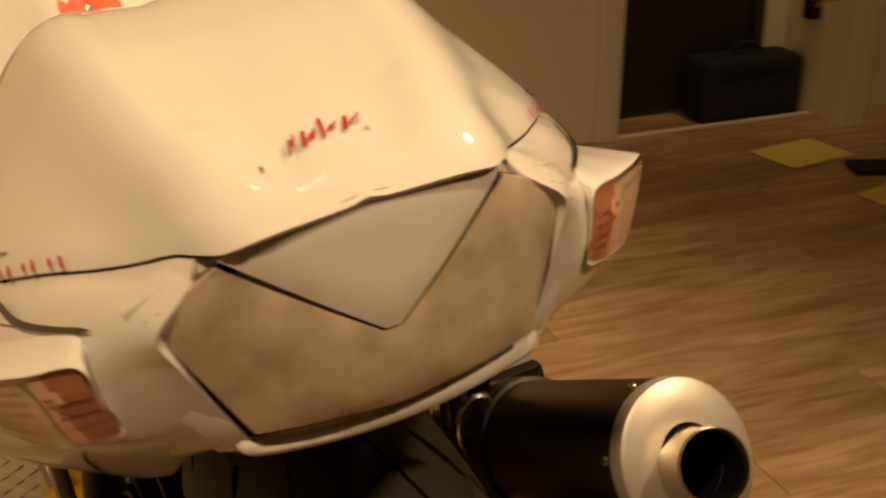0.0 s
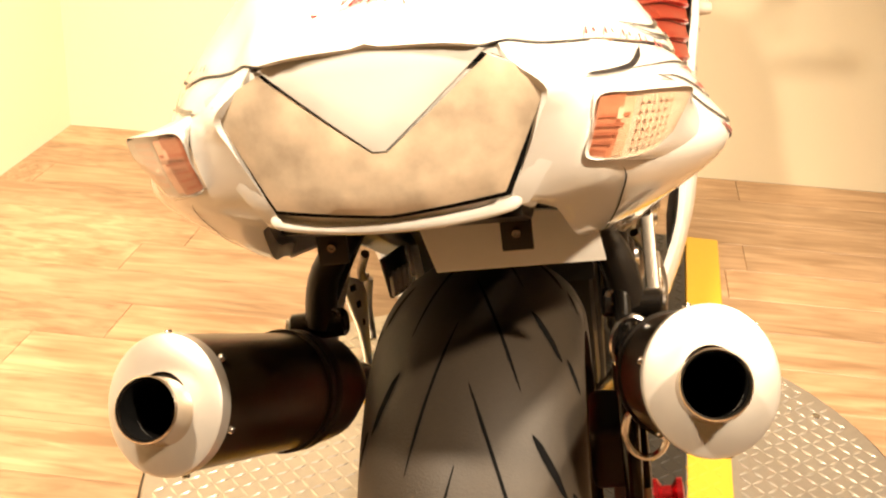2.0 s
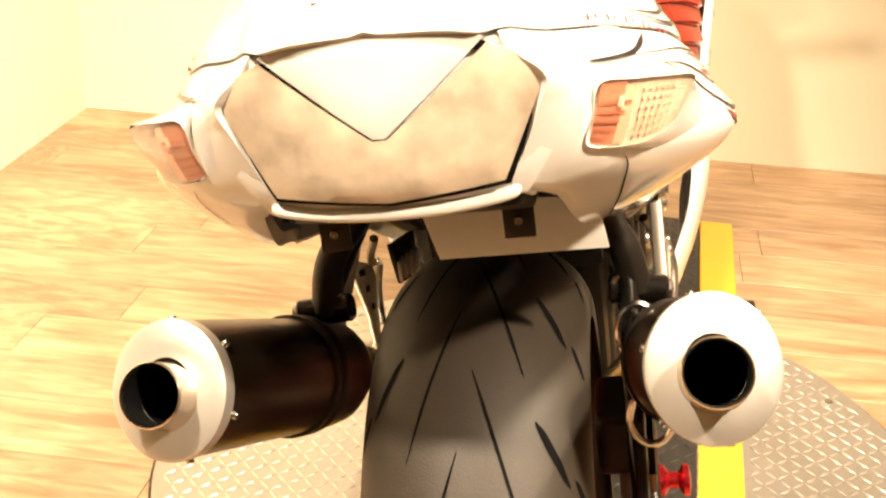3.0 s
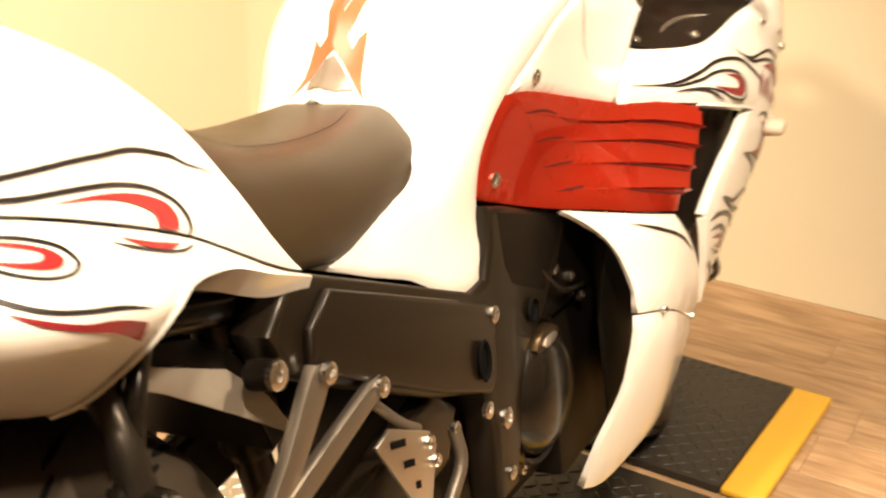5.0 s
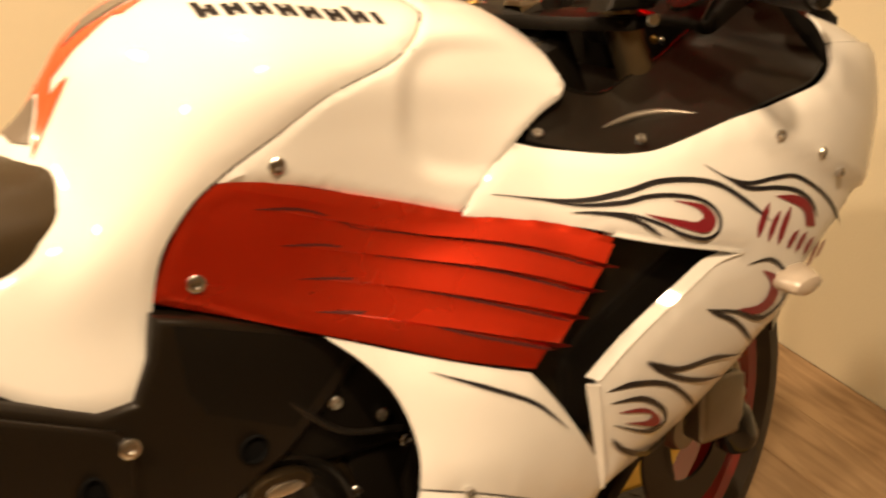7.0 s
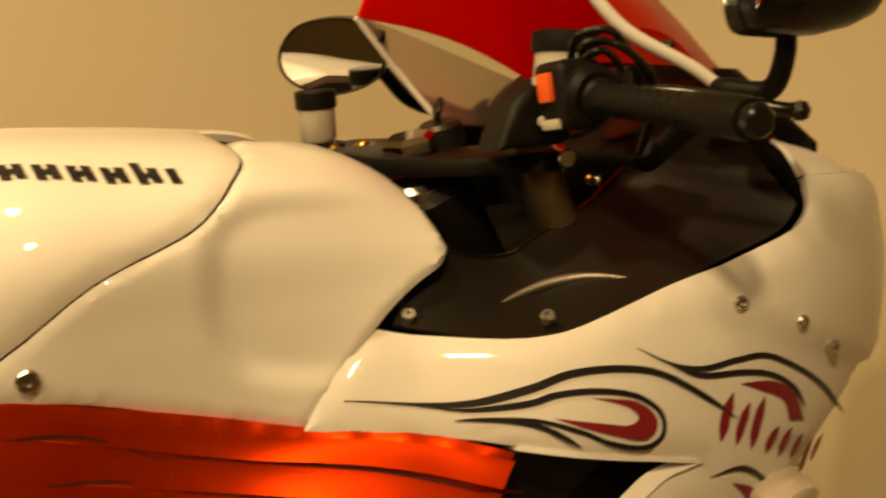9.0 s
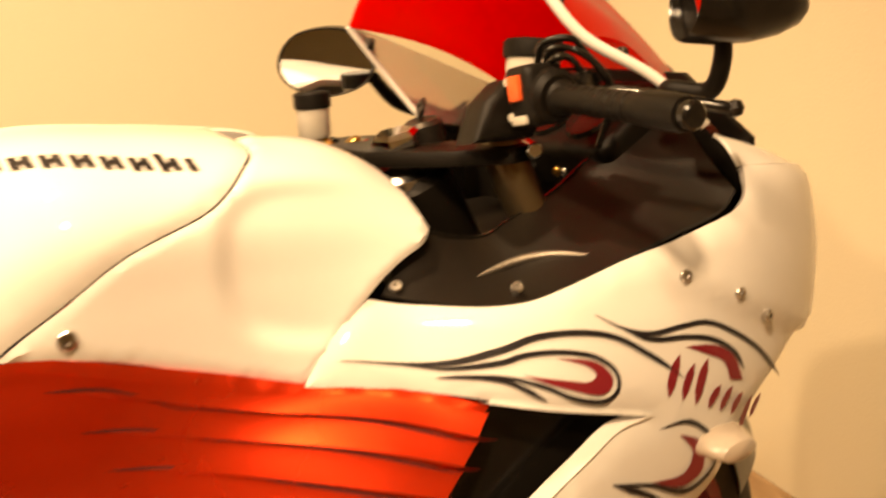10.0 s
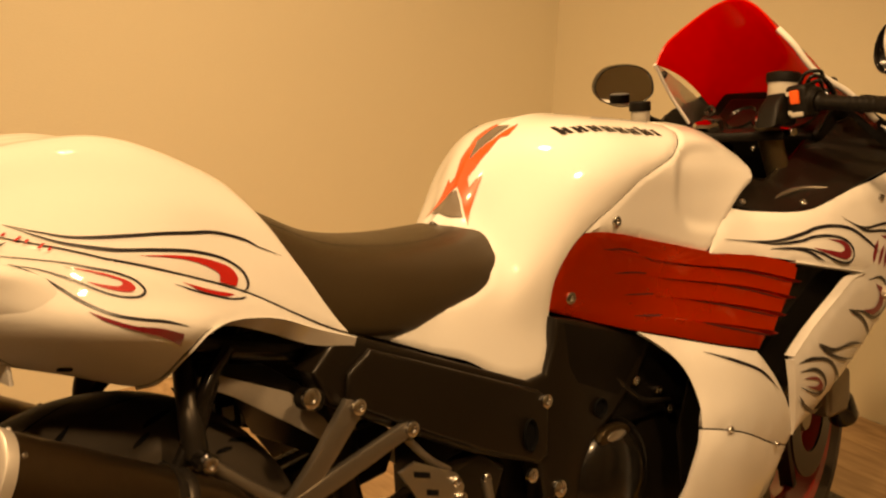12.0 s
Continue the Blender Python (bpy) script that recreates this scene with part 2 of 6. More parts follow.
def smooth_path(pts, n=8, closed=False):
    pts = [Vector(p) for p in pts]
    out = []
    k = len(pts)
    last = k if closed else k - 1
    for i in range(last):
        p1, p2 = pts[i], pts[(i + 1) % k]
        p0 = pts[i - 1] if closed or i else p1 + (p1 - p2)
        p3 = pts[(i + 2) % k] if closed or i + 2 < k else p2 + (p2 - p1)
        for j in range(n):
            t = j / n
            out.append(0.5 * ((2 * p1) + (p2 - p0) * t + (2 * p0 - 5 * p1 + 4 * p2 - p3) * t * t + (3 * p1 - p0 - 3 * p2 + p3) * t ** 3))
    if not closed:
        out.append(pts[-1].copy())
    return out


def tube_bm(pts, r, seg=12, n=6, closed=False):
    """Round tube along a smooth path; r may be a function of 0..1."""
    path = smooth_path(pts, n, closed)
    bm = bmesh.new()
    rings = []
    up = Vector((0.31, 0.2, 0.93))
    for i, p in enumerate(path):
        a = path[i - 1] if i or closed else p
        b = path[(i + 1) % len(path)] if i + 1 < len(path) or closed else p
        d = (b - a).normalized()
        u = (up - d * up.dot(d)).normalized()
        v = d.cross(u)
        up = u
        rr = r(i / (len(path) - 1)) if callable(r) else r
        rings.append([bm.verts.new(p + rr * (math.cos(2 * math.pi * k / seg) * u + math.sin(2 * math.pi * k / seg) * v)) for k in range(seg)])
    pairs = list(zip(rings, rings[1:])) + ([(rings[-1], rings[0])] if closed else [])
    for a, b in pairs:
        for k in range(seg):
            bm.faces.new((a[k], a[(k + 1) % seg], b[(k + 1) % seg], b[k]))
    if not closed:
        bm.faces.new(rings[0][::-1])
        bm.faces.new(rings[-1])
    bmesh.ops.recalc_face_normals(bm, faces=bm.faces)
    return bm


def prism_bm(outline, depth, m=None, bevel=0.0, n=0, seg=2):
    """Plate with an outline in x, y and a depth along z."""
    pts = [Vector((x, y, 0)) for x, y in outline]
    if n:
        pts = smooth_path(pts, n, True)
    bm = bmesh.new()
    vs = [bm.verts.new(p) for p in pts]
    f = bm.faces.new(vs)
    r = bmesh.ops.extrude_face_region(bm, geom=[f])
    top = [v for v in r["geom"] if isinstance(v, bmesh.types.BMVert)]
    bmesh.ops.translate(bm, vec=(0, 0, depth), verts=top)
    bmesh.ops.recalc_face_normals(bm, faces=bm.faces)
    if bevel:
        es = [e for e in bm.edges if abs(e.verts[0].co.z - e.verts[1].co.z) < 1e-6]
        bmesh.ops.bevel(bm, geom=es, offset=bevel, segments=seg, profile=0.6, affect="EDGES")
    if m is not None:
        bmesh.ops.transform(bm, matrix=m, verts=bm.verts)
    return bm


def join_bm(*bms):
    out = bmesh.new()
    for b in bms:
        me = bpy.data.meshes.new("tmp")
        b.to_mesh(me)
        b.free()
        out.from_mesh(me)
        bpy.data.meshes.remove(me)
    return out


def edge_ribbon(name, a, b, mat, parent, n=5, k=4, thick=0.003):
    """Narrow strip between two smooth edges."""
    pa, pb = smooth_path(a, n), smooth_path(b, n)
    bm = bmesh.new()
    rows = [[bm.verts.new(p.lerp(q, j / k)) for j in range(k + 1)] for p, q in zip(pa, pb)]
    for r0, r1 in zip(rows, rows[1:]):
        for j in range(k):
            bm.faces.new((r0[j], r0[j + 1], r1[j + 1], r1[j]))
    bmesh.ops.recalc_face_normals(bm, faces=bm.faces)
    bmesh.ops.solidify(bm, geom=bm.faces[:], thickness=thick)
    return part(name, bm, mat, parent)


# side plate: outline in bike x, z, standing at half width y, thickness outward to the right
def side_m(y):
    return Matrix(((1, 0, 0, 0), (0, 0, -1, y), (0, 1, 0, 0), (0, 0, 0, 1)))


# ---- bodywork sections ----
# control sections of the bodywork: x, then (half width, height) from the lower edge up to the top centre line
TAIL = [
    (-0.422, (0.066, 0.8215), (0.078, 0.844), (0.090, 0.868), (0.100, 0.892), (0.083, 0.911), (0.052, 0.9275), (0.0, 0.932)),
    (-0.402, (0.081, 0.8185), (0.0935, 0.843), (0.1055, 0.868), (0.1135, 0.8925), (0.090, 0.914), (0.060, 0.937), (0.0, 0.941)),
    (-0.385, (0.089, 0.808), (0.114, 0.834), (0.124, 0.866), (0.121, 0.892), (0.094, 0.917), (0.064, 0.944), (0.0, 0.946)),
    (-0.36, (0.105, 0.795), (0.145, 0.820), (0.149, 0.859), (0.132, 0.891), (0.100, 0.918), (0.068, 0.952), (0.0, 0.951)),
    (-0.30, (0.118, 0.748), (0.190, 0.800), (0.186, 0.843), (0.158, 0.888), (0.119, 0.926), (0.078, 0.966), (0.0, 0.961)),
    (-0.20, (0.134, 0.708), (0.235, 0.775), (0.220, 0.825), (0.184, 0.880), (0.140, 0.931), (0.088, 0.982), (0.0, 0.972)),
    (-0.10, (0.155, 0.674), (0.243, 0.755), (0.225, 0.800), (0.187, 0.864), (0.149, 0.921), (0.094, 0.978), (0.0, 0.972)),
    (0.00, (0.180, 0.670), (0.225, 0.725), (0.198, 0.780), (0.174, 0.836), (0.146, 0.894), (0.095, 0.938), (0.0, 0.940)),
    (0.10, (0.190, 0.680), (0.195, 0.705), (0.180, 0.755), (0.163, 0.805), (0.136, 0.850), (0.089, 0.878), (0.0, 0.886)),
    (0.21, (0.170, 0.675), (0.174, 0.688), (0.165, 0.705), (0.150, 0.730), (0.120, 0.765), (0.080, 0.790), (0.0, 0.796)),
]
SEAT = [
    (0.00, (0.130, 0.780), (0.135, 0.800), (0.132, 0.830), (0.118, 0.860), (0.090, 0.890), (0.045, 0.905), (0.0, 0.907)),
    (0.10, (0.145, 0.720), (0.148, 0.750), (0.144, 0.785), (0.130, 0.820), (0.105, 0.850), (0.055, 0.872), (0.0, 0.876)),
    (0.20, (0.145, 0.685), (0.150, 0.715), (0.147, 0.745), (0.134, 0.780), (0.108, 0.807), (0.058, 0.824), (0.0, 0.828)),
    (0.30, (0.135, 0.665), (0.144, 0.695), (0.143, 0.730), (0.130, 0.765), (0.102, 0.788), (0.055, 0.800), (0.0, 0.803)),
    (0.40, (0.120, 0.660), (0.134, 0.690), (0.134, 0.725), (0.120, 0.757), (0.094, 0.780), (0.050, 0.790), (0.0, 0.793)),
    (0.50, (0.105, 0.670), (0.120, 0.700), (0.120, 0.735), (0.106, 0.757), (0.082, 0.778), (0.045, 0.790), (0.0, 0.793)),
    (0.55, (0.095, 0.680), (0.106, 0.710), (0.106, 0.740), (0.092, 0.757), (0.070, 0.778), (0.040, 0.790), (0.0, 0.793)),
]
TANK = [
    (0.250, (0.118, 0.655), (0.118, 0.668), (0.112, 0.690), (0.101, 0.713), (0.076, 0.733), (0.041, 0.745), (0.000, 0.750)),
    (0.400, (0.152, 0.600), (0.142, 0.650), (0.130, 0.690), (0.110, 0.724), (0.078, 0.754), (0.039, 0.769), (0.000, 0.775)),
    (0.480, (0.165, 0.545), (0.150, 0.620), (0.139, 0.679), (0.121, 0.726), (0.086, 0.763), (0.040, 0.781), (0.000, 0.791)),
    (0.530, (0.168, 0.530), (0.153, 0.620), (0.146, 0.699), (0.112, 0.745), (0.066, 0.781), (0.033, 0.811), (0.000, 0.826)),
    (0.580, (0.168, 0.530), (0.153, 0.630), (0.155, 0.728), (0.129, 0.791), (0.082, 0.841), (0.044, 0.879), (0.000, 0.896)),
    (0.640, (0.170, 0.540), (0.160, 0.660), (0.172, 0.769), (0.160, 0.837), (0.117, 0.888), (0.065, 0.920), (0.000, 0.933)),
    (0.720, (0.180, 0.580), (0.176, 0.690), (0.188, 0.789), (0.191, 0.858), (0.157, 0.906), (0.090, 0.936), (0.000, 0.948)),
    (0.820, (0.195, 0.620), (0.192, 0.710), (0.199, 0.800), (0.202, 0.860), (0.174, 0.901), (0.101, 0.930), (0.000, 0.941)),
    (0.920, (0.222, 0.660), (0.216, 0.730), (0.214, 0.800), (0.209, 0.854), (0.184, 0.899), (0.114, 0.919), (0.000, 0.928)),
    (1.000, (0.252, 0.690), (0.238, 0.745), (0.222, 0.800), (0.208, 0.845), (0.180, 0.882), (0.115, 0.908), (0.000, 0.915)),
    (1.080, (0.288, 0.710), (0.262, 0.755), (0.232, 0.795), (0.207, 0.825), (0.170, 0.848), (0.110, 0.866), (0.000, 0.875)),
]
FAIR = [
    (0.58, (0.170, 0.250), (0.175, 0.360), (0.175, 0.500), (0.152, 0.620), (0.150, 0.700), (0.160, 0.790), (0.165, 0.880)),
    (0.72, (0.195, 0.170), (0.235, 0.340), (0.215, 0.500), (0.178, 0.620), (0.178, 0.700), (0.190, 0.790), (0.190, 0.880)),
    (0.87, (0.235, 0.150), (0.292, 0.360), (0.275, 0.500), (0.240, 0.620), (0.215, 0.700), (0.205, 0.790), (0.195, 0.880)),
    (1.00, (0.235, 0.150), (0.288, 0.350), (0.302, 0.500), (0.285, 0.620), (0.255, 0.710), (0.218, 0.790), (0.210, 0.870)),
    (1.10, (0.215, 0.180), (0.282, 0.360), (0.315, 0.500), (0.322, 0.620), (0.310, 0.700), (0.280, 0.780), (0.262, 0.870)),
    (1.20, (0.190, 0.240), (0.268, 0.380), (0.320, 0.500), (0.338, 0.620), (0.334, 0.700), (0.315, 0.780), (0.300, 0.870)),
    (1.34, (0.130, 0.320), (0.240, 0.430), (0.312, 0.530), (0.342, 0.630), (0.348, 0.710), (0.345, 0.780), (0.328, 0.860)),
    (1.46, (0.080, 0.420), (0.180, 0.500), (0.255, 0.570), (0.295, 0.650), (0.305, 0.710), (0.308, 0.772), (0.296, 0.845)),
    (1.56, (0.000, 0.520), (0.050, 0.560), (0.110, 0.610), (0.170, 0.660), (0.200, 0.720), (0.203, 0.770), (0.188, 0.815)),
]


def hermite(xs, ps, x):
    """Smooth curve through the rows ps at the places xs."""
    n = len(xs)
    x = min(max(x, xs[0]), xs[-1])
    k = 0
    while k < n - 2 and x > xs[k + 1]:
        k += 1
    h = xs[k + 1] - xs[k]
    t = (x - xs[k]) / h

    def slope(i):
        a, b = max(i - 1, 0), min(i + 1, n - 1)
        return (ps[b] - ps[a]) / (xs[b] - xs[a])
    t2, t3 = t * t, t * t * t
    return ((2 * t3 - 3 * t2 + 1) * ps[k] + (t3 - 2 * t2 + t) * h * slope(k)
            + (3 * t2 - 2 * t3) * ps[k + 1] + (t3 - t2) * h * slope(k + 1))


class Loft:
    def __init__(self, table):
        self.xs = [row[0] for row in table]
        self.rows = [np.array(row[1:], float) for row in table]
        self.top = len(table[0]) - 2

    def at(self, x, s, off=0.0, side=-1):
        sec = hermite(self.xs, self.rows, x)
        ks = list(range(len(sec)))
        y, z = hermite(ks, sec, s)
        if off:
            e = 0.01
            sa = hermite(self.xs, self.rows, min(x + e, self.xs[-1]))
            sb = hermite(self.xs, self.rows, max(x - e, self.xs[0]))
            dx = min(x + e, self.xs[-1]) - max(x - e, self.xs[0])
            a, b = hermite(ks, sa, s), hermite(ks, sb, s)
            tx = np.array([dx, a[0] - b[0], a[1] - b[1]])
            c, d = hermite(ks, sec, min(s + 0.1, ks[-1])), hermite(ks, sec, max(s - 0.1, 0))
            ts = np.array([0.0, c[0] - d[0], c[1] - d[1]])
            n = np.cross(tx, ts)
            n /= max(np.linalg.norm(n), 1e-9)
            if n[1] < 0 and s < ks[-1] - 0.3 or s >= ks[-1] - 0.3 and n[2] < 0:
                n = -n
            return Vector((x + off * n[0], side * max(y + off * n[1], 0.0), z + off * n[2]))
        return Vector((x, side * y, z))


BODY = {"tail": Loft(TAIL), "seat": Loft(SEAT), "tank": Loft(TANK), "fair": Loft(FAIR)}
S_SCALE = 0.07


def inside(poly, x, y):
    c = False
    for (x1, y1), (x2, y2) in zip(poly, poly[1:] + poly[:1]):
        if (y1 > y) != (y2 > y) and x < (x2 - x1) * (y - y1) / (y2 - y1) + x1:
            c = not c
    return c


def seg_dist(poly, x, y):
    best = 1e9
    for (x1, y1), (x2, y2) in zip(poly, poly[1:] + poly[:1]):
        dx, dy = x2 - x1, y2 - y1
        q = max(0, min(1, ((x - x1) * dx + (y - y1) * dy) / max(dx * dx + dy * dy, 1e-12)))
        best = min(best, math.hypot(x - x1 - q * dx, y - y1 - q * dy))
    return best


def fill2d(poly, res):
    """Even triangulation of a polygon."""
    ring = []
    for (x1, y1), (x2, y2) in zip(poly, poly[1:] + poly[:1]):
        k = max(1, int(math.hypot(x2 - x1, y2 - y1) / res))
        ring += [(x1 + (x2 - x1) * j / k, y1 + (y2 - y1) * j / k) for j in range(k)]
    n = len(ring)
    pts = list(ring)
    xs, ys = [p[0] for p in ring], [p[1] for p in ring]
    j = 0
    y = min(ys)
    while y < max(ys):
        x = min(xs) + (res / 2 if j % 2 else 0)
        while x < max(xs):
            if inside(ring, x, y) and seg_dist(ring, x, y) > res * 0.55:
                pts.append((x, y))
            x += res
        y += res * 0.87
        j += 1
    out = delaunay_2d_cdt([Vector(p) for p in pts], [(i, (i + 1) % n) for i in range(n)], [], 1, 1e-6)
    return out[0], out[2], ring


def skin(name, body, outline, mat, parent, label="", thick=0.003, edge=0.004, off=0.0, side=-1, res=0.014, n=4, mirror=False, sharp=()):
    """A panel of the bodywork: outline in x and section place, laid on the loft, with rounded rim and thickness."""
    b = BODY[body]
    pts = [Vector((x, s * S_SCALE, 0)) for x, s in outline]
    if n:
        ring = []
        k = len(pts)
        for i in range(k):
            p0, p1, p2, p3 = pts[i - 1], pts[i], pts[(i + 1) % k], pts[(i + 2) % k]
            if i in sharp:
                p0 = p1 + (p1 - p2)
            if (i + 1) % k in sharp:
                p3 = p2 + (p2 - p1)
            for j in range(n):
                t = j / n
                ring.append(0.5 * ((2 * p1) + (p2 - p0) * t + (2 * p0 - 5 * p1 + 4 * p2 - p3) * t * t + (3 * p1 - p0 - 3 * p2 + p3) * t ** 3))
        pts = ring
    top = b.top * S_SCALE
    poly = [(p.x, min(max(p.y, 0), top)) for p in pts]
    vs, fs, ring = fill2d(poly, res)
    bm = bmesh.new()
    made = []
    for v in vs:
        d = seg_dist(poly, v.x, v.y) if edge else 1
        if mirror and v.y > top - 1e-5:
            d = 1
        drop = edge - math.sqrt(max(edge * edge - (edge - d) ** 2, 0)) if edge and d < edge else 0
        made.append(bm.verts.new(b.at(v.x, v.y / S_SCALE, off - drop + 1e-6, side)))
    for f in fs:
        try:
            bm.faces.new([made[i] for i in f])
        except ValueError:
            pass
    if mirror:
        geo = bmesh.ops.duplicate(bm, geom=bm.verts[:] + bm.edges[:] + bm.faces[:])["geom"]
        nv = [g for g in geo if isinstance(g, bmesh.types.BMVert)]
        bmesh.ops.scale(bm, vec=(1, -1, 1), verts=nv)
        bmesh.ops.remove_doubles(bm, verts=bm.verts, dist=0.0008)
    bmesh.ops.recalc_face_normals(bm, faces=bm.faces)
    c = sum((f.calc_center_median() * f.calc_area() for f in bm.faces), Vector()) / sum(f.calc_area() for f in bm.faces)
    core = Vector((c.x, 0, c.z - 0.1 if mirror else c.z))
    if sum(f.normal.dot(f.calc_center_median() - core) * f.calc_area() for f in bm.faces) < 0:
        bmesh.ops.reverse_faces(bm, faces=bm.faces)
    if thick:
        rim = [e for e in bm.edges if len(e.link_faces) == 1]
        nor = {v: v.normal.copy() for v in bm.verts}
        r = bmesh.ops.extrude_edge_only(bm, edges=rim)
        old = {}
        bm.normal_update()
        for g in r["geom"]:
            if isinstance(g, bmesh.types.BMVert):
                src = [e.other_vert(g) for e in g.link_edges if e.other_vert(g) in nor]
                if src:
                    g.co -= nor[src[0]] * thick
    return part(name, bm, mat, parent, label)


# ---- room ----


def room():
    th = 0.12
    # front wall, with a door opening to its far end
    wall = thing("wall_front", "cream painted plaster wall in front of the motorcycle", "wall")
    tagged(wall, kind="structure")
    wall.matrix_basis = pose(2.15, 1.40, 0, 0, 0, -2.5)
    part("wall_panel", box_bm(0, th, -2.865, 0.12, 0, 2.7), WALL, wall, smooth=False)
    part("wall_panel", box_bm(0, th, -4.40, -3.615, 0, 2.7), WALL, wall, smooth=False)
    part("wall_panel", box_bm(0, th, -3.615, -2.865, 2.06, 2.7), WALL, wall, smooth=False)
    part("door_jamb", box_bm(th, 0.30, -2.865, -2.80, 0, 2.12), WALL, wall, smooth=False)
    part("door_jamb", box_bm(th, 0.30, -3.70, -3.615, 0, 2.12), WALL, wall, smooth=False)
    part("door_head", box_bm(th, 0.30, -3.615, -2.865, 2.06, 2.12), WALL, wall, smooth=False)
    part("wall_panel", box_bm(0.17, 0.29, -3.615, -3.535, 0, 2.06), WALL, wall, smooth=False)
    part("door_casing", box_bm(-0.018, 0, -2.93, -2.86, 0, 2.12, 0.004), TRIM, wall)
    part("door_leaf", box_bm(0.165, 0.205, -3.535, -2.865, 0.01, 2.06, 0.003), DARK_DOOR, wall, "dark brown closed door leaf")
    part("floor_trim", box_bm(-0.012, -0.001, -3.61, -2.93, 0, 0.012, 0.003), TRIM, wall, "pale floor trim strip")
    part("pillar", box_bm(-0.155, -0.001, -3.70, -3.615, 0, 2.69, 0.003), WALL, wall, smooth=False)
    left = thing("wall_left", "cream painted plaster wall along the left of the motorcycle", "wall")
    tagged(left, kind="structure")
    left.matrix_basis = pose(2.15, 1.40, 0, 0, 0, -2.5)
    part("wall_panel", box_bm(-6.5, 0.0, 0, th, 0, 2.7), WALL, left, smooth=False)
    right = thing("wall_right", "cream painted plaster wall beside the door", "wall")
    tagged(right, kind="structure")
    right.matrix_basis = pose(2.15, 1.40, 0, 0, 0, -2.5)
    part("wall_panel", box_bm(-6.5, 0.0, -4.4, -4.28, 0, 2.7), WALL, right, smooth=False)
    back = thing("wall_back", "cream painted plaster wall behind the camera", "wall")
    tagged(back, kind="structure")
    back.matrix_basis = pose(2.15, 1.40, 0, 0, 0, -2.5)
    part("wall_panel", box_bm(-6.6, -6.5, -4.5, 0.12, 0, 2.7), WALL, back, smooth=False)
    ceil = part("ceiling", box_bm(-6.6, 0.4, -4.5, 0.2, 2.7, 2.8), CEILING, smooth=False)
    ceil.matrix_basis = pose(2.15, 1.40, 0, 0, 0, -2.5)
    tagged(ceil, "white painted flat ceiling above the room", "ceiling", kind="structure")
    fl = part("floor", box_bm(-6.6, 0.4, -4.5, 0.2, -0.1, -0.003), WOOD, smooth=False)
    fl.matrix_basis = pose(2.15, 1.40, 0, 0, 0, -2.5)
    tagged(fl, "oak-look plank floor", "floor", kind="structure")
    return fl


FLOOR = room()

# ---- motorcycle ----
BIKE = thing("motorcycle", "white sport motorcycle with red panels and flame graphics", "motorcycle", m=pose(0, 0, 0.016, -9.40, 1.30, 0))


def decal(name, body, outline, mat, parent, off=0.0012, side=-1, n=4, res=0.010, sharp=(), label=""):
    return skin(name, body, outline, mat, parent, label, thick=0.0, edge=0.0, off=off, side=side, res=res, n=n, sharp=sharp)


def stroke(name, body, pts, width, mat, parent, off=0.0013, side=-1, taper=(0.15, 0.15), n=8):
    """A painted line on the bodywork, thin at its ends."""
    b = BODY[body]
    path = smooth_path([(x, s * S_SCALE, 0) for x, s in pts], n)
    bm = bmesh.new()
    prev = None
    k = len(path) - 1
    for i, p in enumerate(path):
        d = (path[min(i + 1, k)] - path[max(i - 1, 0)]).normalized()
        q = Vector((-d.y, d.x, 0))
        t = i / k
        w = width / 2 * min(1.0, 0.1 + t / max(taper[0], 1e-3), 0.1 + (1 - t) / max(taper[1], 1e-3))
        row = [bm.verts.new(b.at((p + q * w * e).x, min(max((p + q * w * e).y / S_SCALE, 0), b.top), off, side)) for e in (-1, 0, 1)]
        if prev:
            bm.faces.new((prev[0], prev[1], row[1], row[0]))
            bm.faces.new((prev[1], prev[2], row[2], row[1]))
        prev = row
    return part(name, bm, mat, parent)


def screw(parent, at, normal, r=0.007, mat=None, name="screw"):
    """Round-headed socket screw."""
    a = Vector(at)
    m = along(a, a + Vector(normal))
    bm = lathe_bm([(0, -0.004), (r, -0.004), (r, 0.002), (r * 0.8, 0.0035), (r * 0.45, 0.0035), (r * 0.4, 0.0005), (0, 0.0005)], 16, m)
    return part(name, bm, mat or STEEL, parent)


def on_body(body, x, s, off=0.0, side=-1):
    p = BODY[body].at(x, s, off + 1e-6, side)
    q = BODY[body].at(x, s, off + 0.01, side)
    return p, (q - p).normalized()


